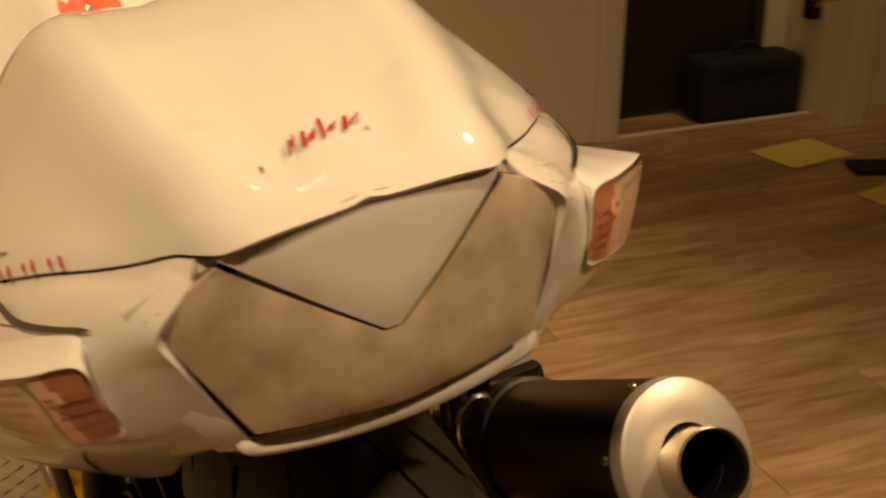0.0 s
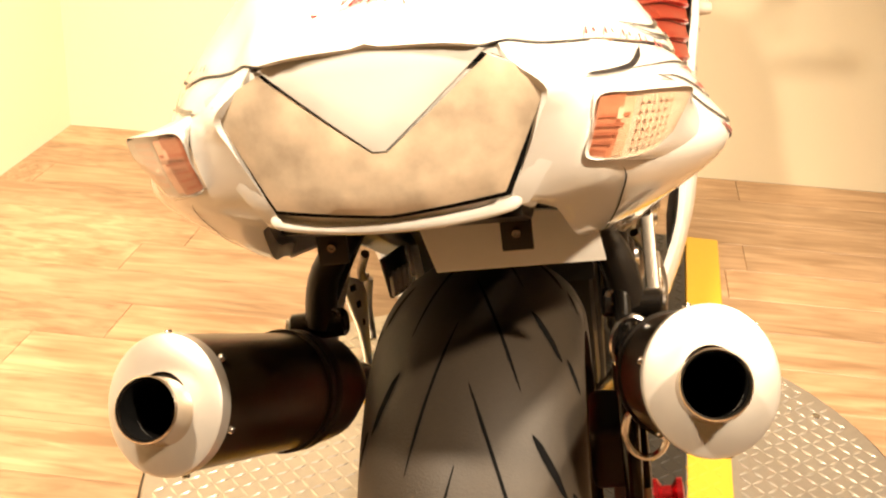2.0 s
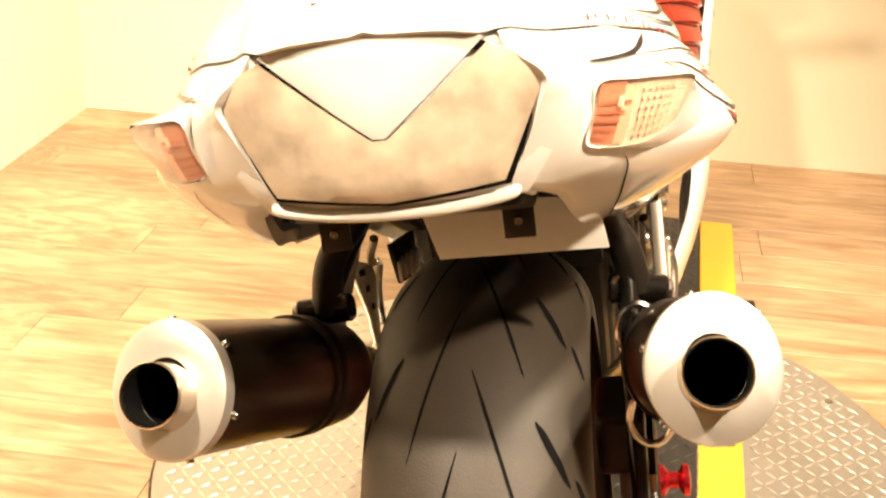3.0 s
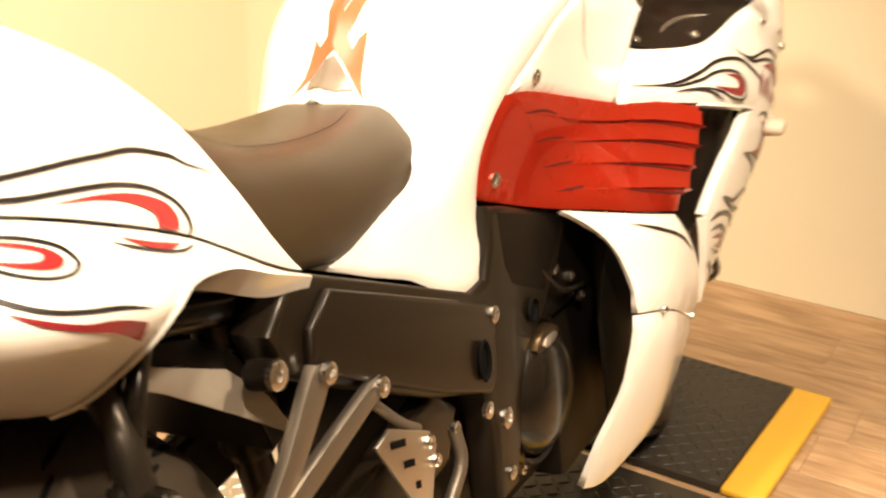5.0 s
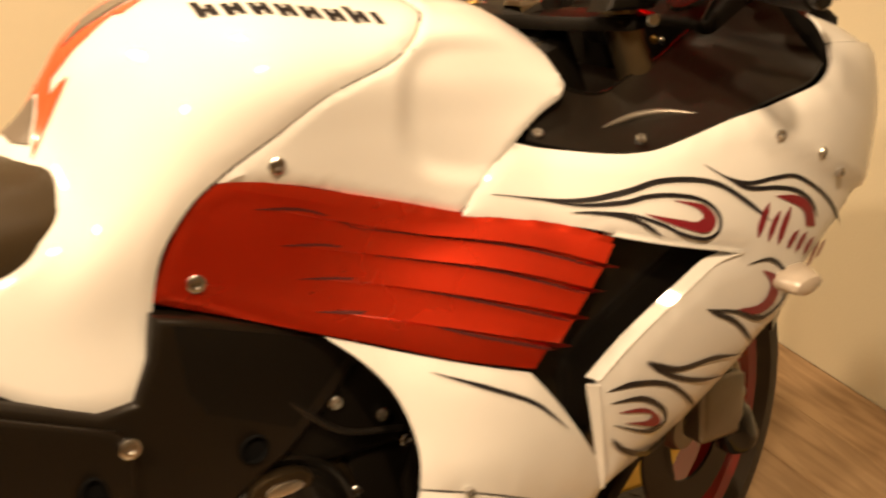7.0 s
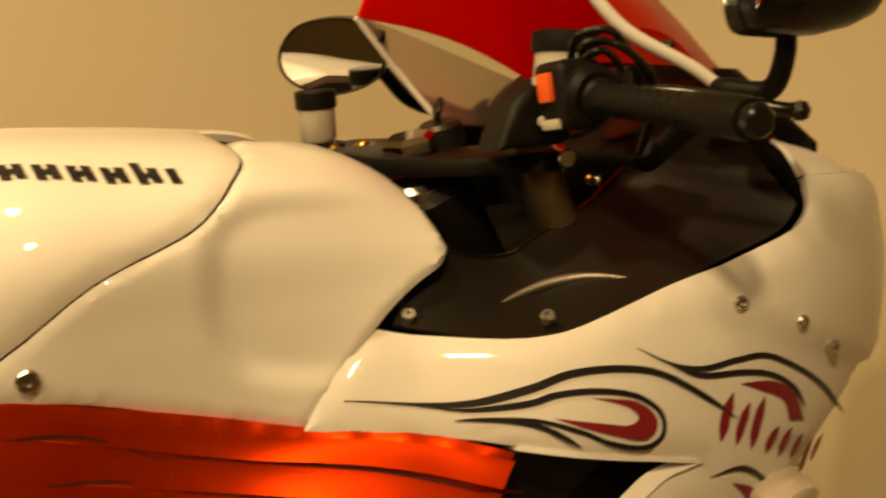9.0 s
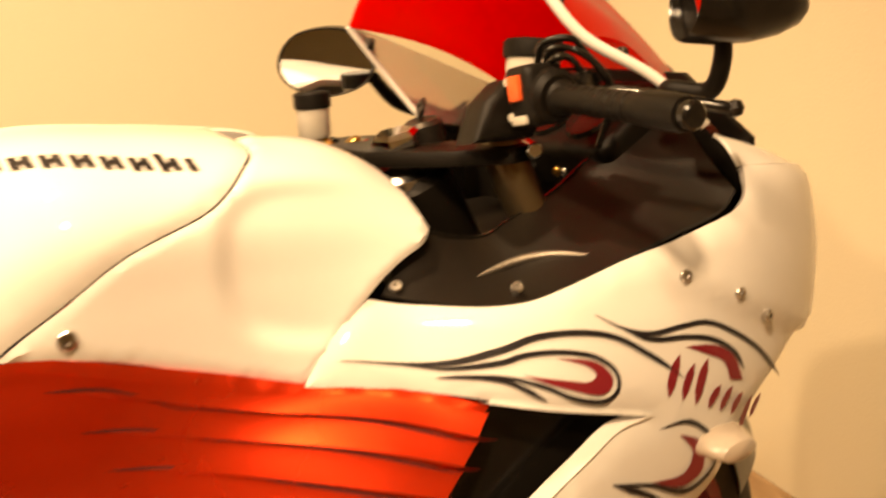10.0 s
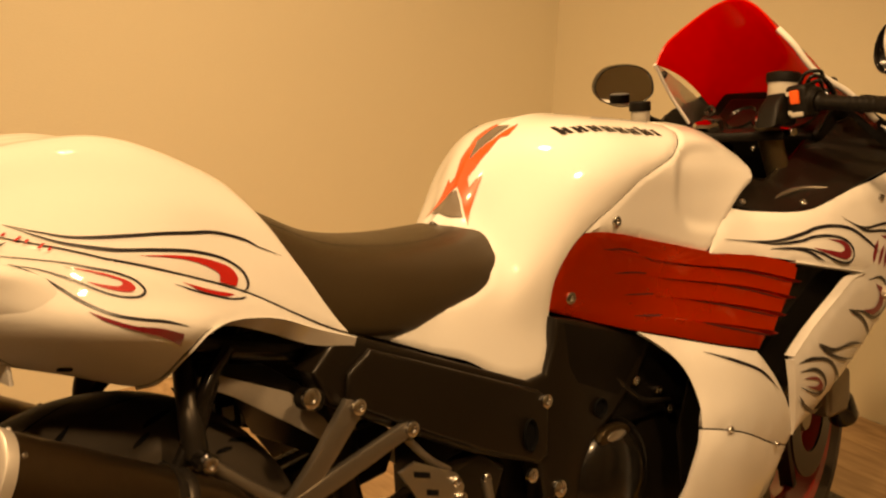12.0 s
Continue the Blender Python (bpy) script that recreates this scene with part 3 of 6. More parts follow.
# -- wheels --
def wheel(name, x, y, z, r, w, steer=0, lines=14, label=""):
    hub = part(name, lathe_bm([(0.0, -0.06), (0.032, -0.06), (0.036, -0.05), (0.03, 0.0), (0.036, 0.05), (0.032, 0.06), (0.0, 0.06)], 24), CAST, BIKE, label)
    hub.location = (x, y, z)
    hub.rotation_euler = (math.pi / 2, 0, radians(steer))
    rr = r - 0.095 if r > 0.31 else r - 0.085

    def crown(a):
        return r - w * 0.40 * (1 - math.cos(a)), w / 2 * math.sin(a) / math.sin(1.4)
    prof = [crown(-1.4 + 2.8 * k / 28) for k in range(29)]
    side_ = prof[0][0]
    prof = [(rr, -w * 0.36), (rr + 0.02, -w * 0.46), (side_ - 0.02, -w * 0.498)] + prof + [(side_ - 0.02, w * 0.498), (rr + 0.02, w * 0.46), (rr, w * 0.36), (rr - 0.004, 0), (rr, -w * 0.36)]
    part("tyre", lathe_bm(prof, 96), RUBBER, hub)
    # tread grooves: slim black strips for the shade in cuts sweeping back from the crown
    dark = []
    rnd = random.Random(4)
    for k in range(lines):
        for sgn in (-1, 1):
            for kind in range(3):
                a0 = 2 * math.pi * (k + (0.5 if sgn > 0 else 0) + kind * 0.31) / lines
                lo, hi, sweep = ((0.06, 0.50, 0.46), (0.60, 0.95, 0.16), (1.02, 1.25, 0.09))[kind]
                wd = (0.0050, 0.0068, 0.0055)[kind]
                bm = bmesh.new()
                prev = None
                for j in range(9):
                    t = j / 8
                    cr = sgn * (lo + (hi - lo) * t)
                    ang = a0 + sweep * t
                    rad, h = crown(cr)
                    ww = wd * min(1, 0.25 + 3 * t, 0.25 + 3 * (1 - t)) / rad
                    row = [bm.verts.new(((rad + 0.0006) * math.cos(ang + e * ww), (rad + 0.0006) * math.sin(ang + e * ww), h)) for e in (-1, 1)]
                    if prev:
                        bm.faces.new((prev[0], prev[1], row[1], row[0]))
                    prev = row
                dark.append(bm)
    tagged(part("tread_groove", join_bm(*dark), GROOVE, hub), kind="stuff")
    part("rim", lathe_bm([(rr + 0.004, -w * 0.40), (rr + 0.008, -w * 0.37), (rr - 0.008, -w * 0.33), (rr - 0.026, 0), (rr - 0.008, w * 0.33), (rr + 0.008, w * 0.37), (rr + 0.004, w * 0.40), (rr - 0.012, w * 0.36), (rr - 0.036, 0), (rr - 0.012, -w * 0.36), (rr + 0.004, -w * 0.40)], 64), RIM_RED, hub, "red painted wheel rim")
    for k in range(5):
        m = pose(0, 0, 0, 0, 0, 72 * k)
        part("spoke", prism_bm([(0.03, -0.016), (rr - 0.02, -0.011), (rr - 0.02, 0.011), (0.03, 0.016)], 0.03, m @ pose(0, 0, -0.015), 0.004), DARK_METAL, hub)
    part("brake_disc", lathe_bm([(0.075, 0.066), (0.125, 0.066), (0.125, 0.071), (0.075, 0.071), (0.075, 0.066)], 40), DARK_METAL, hub)
    return hub


RIM_RED = material("red_rim_paint", (0.30, 0.010, 0.008), 0.35, coat=0.6, var=0.15)
# black of gasket and seams; also stands in for shade inside grooves and openings
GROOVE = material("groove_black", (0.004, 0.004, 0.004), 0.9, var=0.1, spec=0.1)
wheel("rear_wheel", -0.135, -0.012, 0.325, 0.325, 0.195)
wheel("front_wheel", 1.330, -0.085, 0.302, 0.30, 0.12, steer=14)

# -- seat and tank --
skin("seat", "seat", [(0.0, 0), (0.0, 6), (0.55, 6), (0.55, 0)], SEAT_VINYL, BIKE, "black vinyl rider seat", mirror=True, n=0, res=0.018, thick=0.01)
for s in (-1, 1):
    stroke("seat_seam", "seat", [(0.04, 4.2), (0.15, 4.15), (0.28, 4.2), (0.40, 4.35), (0.49, 4.8)], 0.002, GROOVE, BIKE, side=s, off=0.001)
TANK_OUT = [(0.490, 6.0), (0.493, 5.2), (0.498, 4.49), (0.508, 3.72), (0.506, 3.15), (0.489, 2.75), (0.462, 2.46), (0.423, 2.15), (0.373, 1.91), (0.305, 1.60), (0.257, 1.15), (0.300, 0.62), (0.356, 0.26),
            (0.440, 0.27), (0.505, 0.28), (0.540, 0.26), (0.563, 0.30), (0.578, 0.48), (0.585, 0.80), (0.590, 1.19), (0.601, 1.58), (0.627, 1.81), (0.654, 1.95), (0.717, 2.28), (0.772, 2.73), (0.836, 3.18), (0.866, 3.56), (0.890, 4.06), (0.912, 4.6), (0.922, 5.2), (0.925, 6.0)]
skin("tank_cover", "tank", TANK_OUT, WHITE, BIKE, "white pearl painted tank cover", mirror=True, n=3, off=0.004, edge=0.004, thick=0.010, res=0.012, sharp=(0, 10, 30))
COWL_SIDE = [(0.657, 1.92), (0.7195, 2.262), (0.7745, 2.715), (0.8385, 3.165), (0.8685, 3.545), (0.8925, 4.045), (0.9145, 4.6), (0.928, 5.4), (1.04, 5.2), (1.055, 4.5), (1.062, 3.6), (1.064, 2.9), (1.052, 2.46), (1.028, 2.12), (0.994, 1.66), (0.955, 1.08),
             (0.914, 0.62), (0.870, 0.96), (0.780, 1.42), (0.691, 1.80)]
for s in (-1, 1):
    sc = skin("side_cowl", "tank", COWL_SIDE, WHITE, BIKE, "white pearl painted side cowl with a knee dish", side=s, n=3, off=0.003, edge=0.004, thick=0.008, res=0.007, sharp=(0, 7, 11, 16))
    # pressed dish in the panel
    me = sc.data
    for v in me.vertices:
        u, w = (v.co.x - 0.945) / 0.105, (v.co.z - 0.812 + 0.10 * (v.co.x - 0.945)) / 0.083
        q = (abs(u if u < 0 else u * 0.55) ** 3 + abs(w) ** 3) ** (1 / 3)
        k = 1 - min(max((q - 0.70) / 0.30, 0), 1)
        k = k * k * (3 - 2 * k) * min(1, max(0, (1.25 - u) / 1.7))
        v.co -= Vector((0.0, s * 0.0085, 0.001)) * k

# crossed graphic on the tank's rear spine


def spine_decal(name, body, outline, mat, off, mid=5.85, res=0.008):
    """Decal that may cross the centre line: x, and section places counted from the middle (left is positive)."""
    b = BODY[body]
    poly = [(x, (mid + d) * S_SCALE) for x, d in outline]
    vs, fs, ring = fill2d(poly, res)
    bm = bmesh.new()
    made = []
    for v in vs:
        w = v.y / S_SCALE
        made.append(bm.verts.new(b.at(v.x, w if w <= b.top else 2 * b.top - w, off, -1 if w <= b.top else 1)))
    for f in fs:
        bm.faces.new([made[k] for k in f])
    bmesh.ops.recalc_face_normals(bm, faces=bm.faces)
    return part(name, bm, mat, BIKE)


spine_decal("tank_graphic", "tank", [(0.508, 1.35), (0.530, 1.02), (0.557, 0.78), (0.550, 0.56), (0.556, 0.32), (0.565, 0.06), (0.580, -0.10), (0.612, -0.28), (0.662, -0.28), (0.648, -0.40), (0.627, -0.54), (0.620, -0.40), (0.594, -0.50), (0.570, -0.45), (0.556, -0.30), (0.547, 0.0), (0.538, 0.30), (0.524, 0.70)], DECAL_ORANGE, 0.0056)
spine_decal("tank_graphic", "tank", [(0.516, -1.38), (0.538, -1.10), (0.568, -0.86), (0.560, -0.70), (0.551, -0.60), (0.557, -0.36), (0.566, -0.12), (0.578, 0.02), (0.600, 0.16), (0.645, 0.10), (0.648, 0.20), (0.612, 0.46), (0.594, 0.36), (0.575, 0.44), (0.556, 0.32), (0.546, 0.0), (0.538, -0.50), (0.526, -1.00)], DECAL_ORANGE, 0.0060)
spine_decal("tank_graphic", "tank", [(0.543, -0.02), (0.534, -0.50), (0.520, -1.02), (0.508, -0.50), (0.506, 0.0), (0.507, 0.60), (0.522, 0.60), (0.534, 0.30)], DECAL_GREY, 0.0064)
spine_decal("tank_graphic", "tank", [(0.574, 0.0), (0.598, 0.14), (0.642, 0.08), (0.652, -0.18), (0.612, -0.22), (0.586, -0.10)], DECAL_GREY, 0.0064)
# name on the tank: rows of plain letter-sized bars
for s in (-1, 1):
    for k in range(8):
        x0 = 0.679 + k * 0.0238
        s0 = 4.47 - k * 0.055
        h = 0.42 if k in (0, 6) else 0.30
        bars = [(0.0, 0.0, 0.0075, h)]
        if k != 7:
            bars += [(0.0105, 0.0, 0.018, 0.29), (0.0070, 0.10, 0.011, 0.19)]
        for a, lo, b, hi in bars:
            decal("name_block", "tank", [(x0 + a, s0 + lo), (x0 + b, s0 + lo - 0.02), (x0 + b, s0 + hi - 0.02), (x0 + a, s0 + hi)], DECAL_BLACK, BIKE, off=0.0055, side=s, n=0, res=0.012)

# -- tail --
SEAM = [(0.175, 1.30), (0.074, 1.78), (0.014, 2.13), (-0.049, 2.35), (-0.110, 2.50), (-0.160, 2.60), (-0.184, 2.66), (-0.260, 2.98), (-0.304, 3.26), (-0.339, 3.55), (-0.368, 3.92), (-0.398, 4.35)]
COWL = SEAM + [(-0.412, 4.60), (-0.418, 5.0), (-0.420, 5.5), (-0.420, 6.0), (-0.20, 6.0), (0.045, 6.0), (0.047, 5.4), (0.055, 4.70), (0.073, 4.15), (0.100, 3.35), (0.128, 2.66), (0.152, 2.0)]
skin("seat_cowl", "tail", COWL, WHITE, BIKE, "white pearl painted seat cowl with flame graphics", mirror=True, n=3, off=0.002, edge=0.002, thick=0.003, res=0.011, sharp=(0, 11, 15, 17))
FLARE = [(0.188, 1.0), (0.165, 1.26), (0.074, 1.75), (0.014, 2.10), (-0.049, 2.32), (-0.110, 2.47), (-0.160, 2.57), (-0.184, 2.63), (-0.260, 2.955), (-0.304, 3.235), (-0.339, 3.525), (-0.368, 3.90), (-0.398, 4.33), (-0.406, 3.7), (-0.404, 1.6), (-0.402, 0.0),
         (-0.33, 0.0), (-0.24, 0.04), (-0.18, 0.04), (-0.128, 0.05), (-0.106, 0.22), (-0.093, 0.72), (-0.070, 1.22), (-0.018, 1.56), (0.053, 1.60), (0.12, 1.38)]
ARCH = [(0.187, 1.01), (0.12, 1.38), (0.053, 1.60), (-0.018, 1.56), (-0.070, 1.22), (-0.093, 0.72), (-0.106, 0.22), (-0.128, 0.05)]
RETURN = [(0.0, 0.006, 0.012), (0.0, 0.016, 0.023), (0.0, 0.026, 0.022), (0.012, 0.030, 0.014), (0.020, 0.032, 0.006), (0.022, 0.034, -0.002), (0.020, 0.036, -0.006), (0.012, 0.036, -0.008)]
for s in (-1, 1):
    skin("tail_fairing", "tail", FLARE, WHITE, BIKE, "white pearl painted tail fairing with flame graphics", side=s, n=3, off=0.0005, edge=0.003, thick=0.012, res=0.012, sharp=(0, 12, 15))
    hem = [BODY["tail"].at(x, sv, 0.0, s) for x, sv in ARCH]
    edge_ribbon("fairing_return", hem, [p + Vector((dx, -s * dy, -dz)) for p, (dx, dy, dz) in zip(hem, RETURN)], WHITE, BIKE, n=6, k=5)
    stroke("pod_seam", "tail", [(-0.352, 1.05), (-0.330, 0.62), (-0.300, 0.34), (-0.262, 0.12)], 0.0014, GROOVE, BIKE, side=s, off=0.0012)
    stroke("fairing_slot", "tail", [(-0.222, 0.20), (-0.205, 0.24)], 0.0065, GROOVE, BIKE, side=s, off=0.0012)
    # black outlines
    stroke("flame_line", "tail", [(-0.268, 3.30), (-0.235, 3.09), (-0.198, 2.97), (-0.133, 3.02), (-0.062, 3.17), (-0.012, 3.31), (0.030, 3.27), (0.052, 3.14), (0.084, 3.05)], 0.0046, DECAL_BLACK, BIKE, off=0.0032, side=s, taper=(0.35, 0.3))
    stroke("flame_line", "tail", [(-0.268, 3.30), (-0.243, 3.05), (-0.214, 2.86), (-0.165, 2.75), (-0.113, 2.78), (-0.055, 2.83), (-0.015, 2.79), (0.009, 2.62), (0.017, 2.38), (0.012, 2.17), (-0.001, 2.10)], 0.0042, DECAL_BLACK, BIKE, off=0.0032, side=s, taper=(0.3, 0.2))
    decal("flame", "tail", [(-0.135, 2.66), (-0.084, 2.72), (-0.041, 2.72), (-0.007, 2.61), (0.002, 2.39), (-0.005, 2.20), (-0.030, 2.28), (-0.028, 2.47), (-0.054, 2.62), (-0.087, 2.67)], DECAL_RED, BIKE, off=0.0034, side=s, sharp=(0, 5, 6))
    stroke("flame_line", "tail", [(0.010, 2.00), (-0.004, 1.95), (-0.026, 1.96), (-0.062, 2.08), (-0.100, 2.24)], 0.0030, DECAL_BLACK, BIKE, side=s)
    decal("flame", "tail", [(-0.089, 2.28), (-0.047, 2.14), (-0.009, 2.04), (-0.026, 2.00), (-0.059, 2.10)], DECAL_RED, BIKE, off=0.0016, side=s, sharp=(0, 2))
    stroke("flame_line", "tail", [(-0.340, 2.75), (-0.28, 2.62), (-0.225, 2.50), (-0.195, 2.41), (-0.173, 2.36), (-0.151, 2.26), (-0.142, 2.12), (-0.143, 2.01), (-0.153, 1.91), (-0.172, 1.88), (-0.193, 1.96), (-0.215, 2.13), (-0.245, 2.33), (-0.278, 2.46)], 0.0034, DECAL_BLACK, BIKE, side=s, taper=(0.3, 0.15))
    decal("flame", "tail", [(-0.225, 2.42), (-0.198, 2.36), (-0.176, 2.30), (-0.158, 2.21), (-0.152, 2.09), (-0.163, 1.99), (-0.187, 2.03), (-0.206, 2.14), (-0.181, 2.09), (-0.169, 2.11), (-0.166, 2.19), (-0.180, 2.26)], DECAL_RED, BIKE, off=0.0016, side=s, sharp=(0, 7))
    stroke("flame_line", "tail", [(-0.278, 2.46), (-0.259, 2.31), (-0.238, 2.04), (-0.221, 1.76), (-0.203, 1.56), (-0.184, 1.44), (-0.160, 1.38), (-0.130, 1.34), (-0.101, 1.24)], 0.0052, DECAL_BLACK, BIKE, side=s, taper=(0.4, 0.15))
    decal("flame", "tail", [(-0.215, 1.50), (-0.194, 1.36), (-0.167, 1.23), (-0.139, 1.19), (-0.108, 1.07), (-0.108, 0.84), (-0.135, 1.00), (-0.168, 1.14), (-0.198, 1.30)], DECAL_DARK, BIKE, off=0.0016, side=s, sharp=(0, 4, 5))
    stroke("flame_line", "tail", [(-0.367, 2.86), (-0.344, 2.76), (-0.314, 2.72), (-0.290, 2.79), (-0.272, 2.90)], 0.0055, DECAL_BLACK, BIKE, off=0.003, side=s, taper=(0.1, 0.25))
    # small slanted name marks
    for k in range(5):
        x0, s0 = -0.325 + 0.020 * k, 3.42 - 0.165 * k
        decal("name_mark", "tail", [(x0, s0), (x0 + 0.004, s0), (x0 + 0.011, s0 + 0.09), (x0 + 0.008, s0 + 0.10)], DECAL_RED, BIKE, off=0.0034, side=s, n=0)
        decal("name_mark", "tail", [(x0 + 0.010, s0 - 0.04), (x0 + 0.013, s0 - 0.05), (x0 + 0.017, s0 + 0.02), (x0 + 0.014, s0 + 0.03)], DECAL_RED, BIKE, off=0.0034, side=s, n=0)


def across(u):
    """Place on the seat cowl's rear slope: u from -1 (right) over the centre to 1 (left)."""
    return 6.0 - abs(u), (1 if u >= 0 else -1)


# the slanted name across the rear of the cowl, as brush-like bars
for k in range(6):
    u0 = 0.56 - 0.17 * k
    for du, x0, x1, w in ((0.0, -0.386 + 0.004 * min(k, 3), -0.362 + 0.002 * k if k in (0, 3) else -0.368 + 0.002 * min(k, 3), 0.034), (0.055, -0.382 + 0.004 * min(k, 3), -0.371 + 0.002 * min(k, 3), 0.026), (0.10, -0.379 + 0.003 * min(k, 3), -0.366 + 0.001 * min(k, 3), 0.020)):
        u = u0 - du
        bm = bmesh.new()
        ring = []
        for x, uu in ((x0, u), (x0, u - w), ((x0 + x1) / 2, u - w - 0.03), (x1, u - w - 0.055), (x1, u - 0.055), ((x0 + x1) / 2, u - 0.03)):
            sv, sd = across(uu)
            ring.append(bm.verts.new(BODY["tail"].at(x, sv, 0.0036, sd)))
        bm.faces.new((ring[0], ring[1], ring[2], ring[5]))
        bm.faces.new((ring[5], ring[2], ring[3], ring[4]))
        part("name_mark", bm, DECAL_RED, BIKE)


def between(name, top, low, mat, parent, u0=0.0, u1=1.0, v0=0.0, v1=1.0, bulge=0.0, push=0.0, n=14, k=8, thick=0.0, label=""):
    """Curved sheet between two smooth edges, cut to a window u0..u1, v0..v1."""
    pa, pb = smooth_path(top, 12), smooth_path(low, 12)

    def pick(path, q):
        g = q * (len(path) - 1)
        i = min(int(g), len(path) - 2)
        return path[i].lerp(path[i + 1], g - i)
    bm = bmesh.new()
    rows = []
    for i in range(n + 1):
        u = u0 + (u1 - u0) * i / n
        a, b = pick(pa, u), pick(pb, u)
        rows.append([bm.verts.new(a.lerp(b, v0 + (v1 - v0) * j / k) + Vector((-push - bulge * math.sin(math.pi * (v0 + (v1 - v0) * j / k)), 0, 0))) for j in range(k + 1)])
    for r0, r1 in zip(rows, rows[1:]):
        for j in range(k):
            bm.faces.new((r0[j], r0[j + 1], r1[j + 1], r1[j]))
    bmesh.ops.recalc_face_normals(bm, faces=bm.faces)
    if sum(f.normal.x for f in bm.faces) > 0:
        bmesh.ops.reverse_faces(bm, faces=bm.faces)
    if thick:
        bmesh.ops.solidify(bm, geom=bm.faces[:], thickness=thick)
    return part(name, bm, mat, parent, label)


# rear turn signals: clear wedge lenses that stand out from the corners of the tail
for s in (-1, 1):
    def q(x, y, z):
        return Vector((x, s * y, z))
    out = 0.004 if s > 0 else 0.0
    top = [q(-0.375, 0.142 + out, 0.876), q(-0.360, 0.165 + out, 0.873), q(-0.341, 0.187, 0.868), q(-0.318, 0.206, 0.860)]
    low = [q(-0.379, 0.130 + out, 0.836), q(-0.366, 0.150 + out, 0.829), q(-0.349, 0.172, 0.827), q(-0.325, 0.190, 0.832)]
    sig = between("turn_signal", top, low, LENS_BACK, BIKE, bulge=0.002, push=-0.004, thick=0.004, label="clear turn signal with amber reflector")
    between("amber_reflector", top, low, LENS_AMBER, sig, 0.0, 0.25, 0.03, 0.98, 0.002, -0.001, label="amber bulb and reflector")
    between("amber_reflector", top, low, LENS_BULB, sig, 0.25, 0.36, 0.08, 0.94, 0.002, -0.001)
    for j in range(5):
        between("reflector_rib", top, low, LENS_RIB, sig, 0.02, 0.34 - 0.04 * j, 0.30 + 0.14 * j, 0.345 + 0.14 * j, 0.003, 0.0, 6, 1)
    between("bulb", top, low, LENS_CELL, sig, 0.21, 0.27, 0.22, 0.38, 0.004, 0.0)
    for i in range(6):
        for j in range(6):
            between("reflector_cell", top, low, LENS_CELL, sig, 0.44 + 0.062 * i, 0.474 + 0.062 * i, 0.10 + 0.13 * j, 0.185 + 0.13 * j, 0.002, 0.0, 1, 1)
    clear = between("lens", top, low, LENS_GLASS, sig, 0, 1, 0, 1, 0.004, 0.003, label="clear ribbed lens")
    clear.visible_shadow = False
    # housing that runs from the rim of the lens back into the fairing
    tb = BODY["tail"]
    rim = [top[0], top[1], top[2], top[3], (top[3] + low[3]) / 2, low[3], low[2], low[1], low[0], (top[0] + low[0]) / 2]
    root = [tb.at(x, sv, -0.004, s) for x, sv in ((-0.352, 2.9), (-0.325, 2.75), (-0.290, 2.55), (-0.235, 2.25), (-0.225, 1.7), (-0.235, 1.15), (-0.285, 1.0), (-0.320, 1.05), (-0.350, 1.25), (-0.355, 2.1))]
    ra, rb = smooth_path(rim, 5, True), smooth_path(root, 5, True)
    bm = bmesh.new()
    rings = []
    for t in (0.0, 0.02, 0.06, 0.25, 0.5, 0.75, 1.0):
        grow = 0.0012 * min(1, t / 0.06) * (1 - max(0, t - 0.06))
        mid = sum(ra, Vector()) / len(ra)
        rings.append([bm.verts.new(p.lerp(g, t) + (p - mid).normalized() * grow + Vector((-0.001 * (1 - t), 0, 0))) for p, g in zip(ra, rb)])
    for r0, r1 in zip(rings, rings[1:]):
        for j in range(len(ra)):
            bm.faces.new((r0[j], r0[(j + 1) % len(ra)], r1[(j + 1) % len(ra)], r1[j]))
    bmesh.ops.recalc_face_normals(bm, faces=bm.faces)
    part("signal_housing", bm, WHITE, sig)

# rear face: lamp and centre panel


def rear_x(y, z):
    return -0.420 + 1.7 * y * y + 0.06 * max(z - 0.885, 0) + 0.25 * max(0.83 - z, 0)


def rear_panel(name, outline, mat, off, label="", n=0, res=0.010, thick=0.012, edge=0.003):
    pts = [Vector((y, z, 0)) for y, z in outline]
    if n:
        pts = smooth_path(pts, n, True)
    poly = [(p.x, p.y) for p in pts]
    vs, fs, ring = fill2d(poly, res)
    bm = bmesh.new()
    made = []
    for v in vs:
        d = seg_dist(poly, v.x, v.y)
        drop = edge - math.sqrt(max(edge * edge - (edge - d) ** 2, 0)) if d < edge else 0
        made.append(bm.verts.new((rear_x(v.x, v.y) - off + drop, v.x, v.y)))
    for f in fs:
        bm.faces.new([made[i] for i in f])
    bmesh.ops.recalc_face_normals(bm, faces=bm.faces)
    if sum(f.normal.x for f in bm.faces) > 0:
        bmesh.ops.reverse_faces(bm, faces=bm.faces)
    rim = [e for e in bm.edges if len(e.link_faces) == 1]
    r = bmesh.ops.extrude_edge_only(bm, edges=rim)
    bmesh.ops.translate(bm, vec=(thick, 0, 0), verts=[g for g in r["geom"] if isinstance(g, bmesh.types.BMVert)])
    return part(name, bm, mat, BIKE, label)


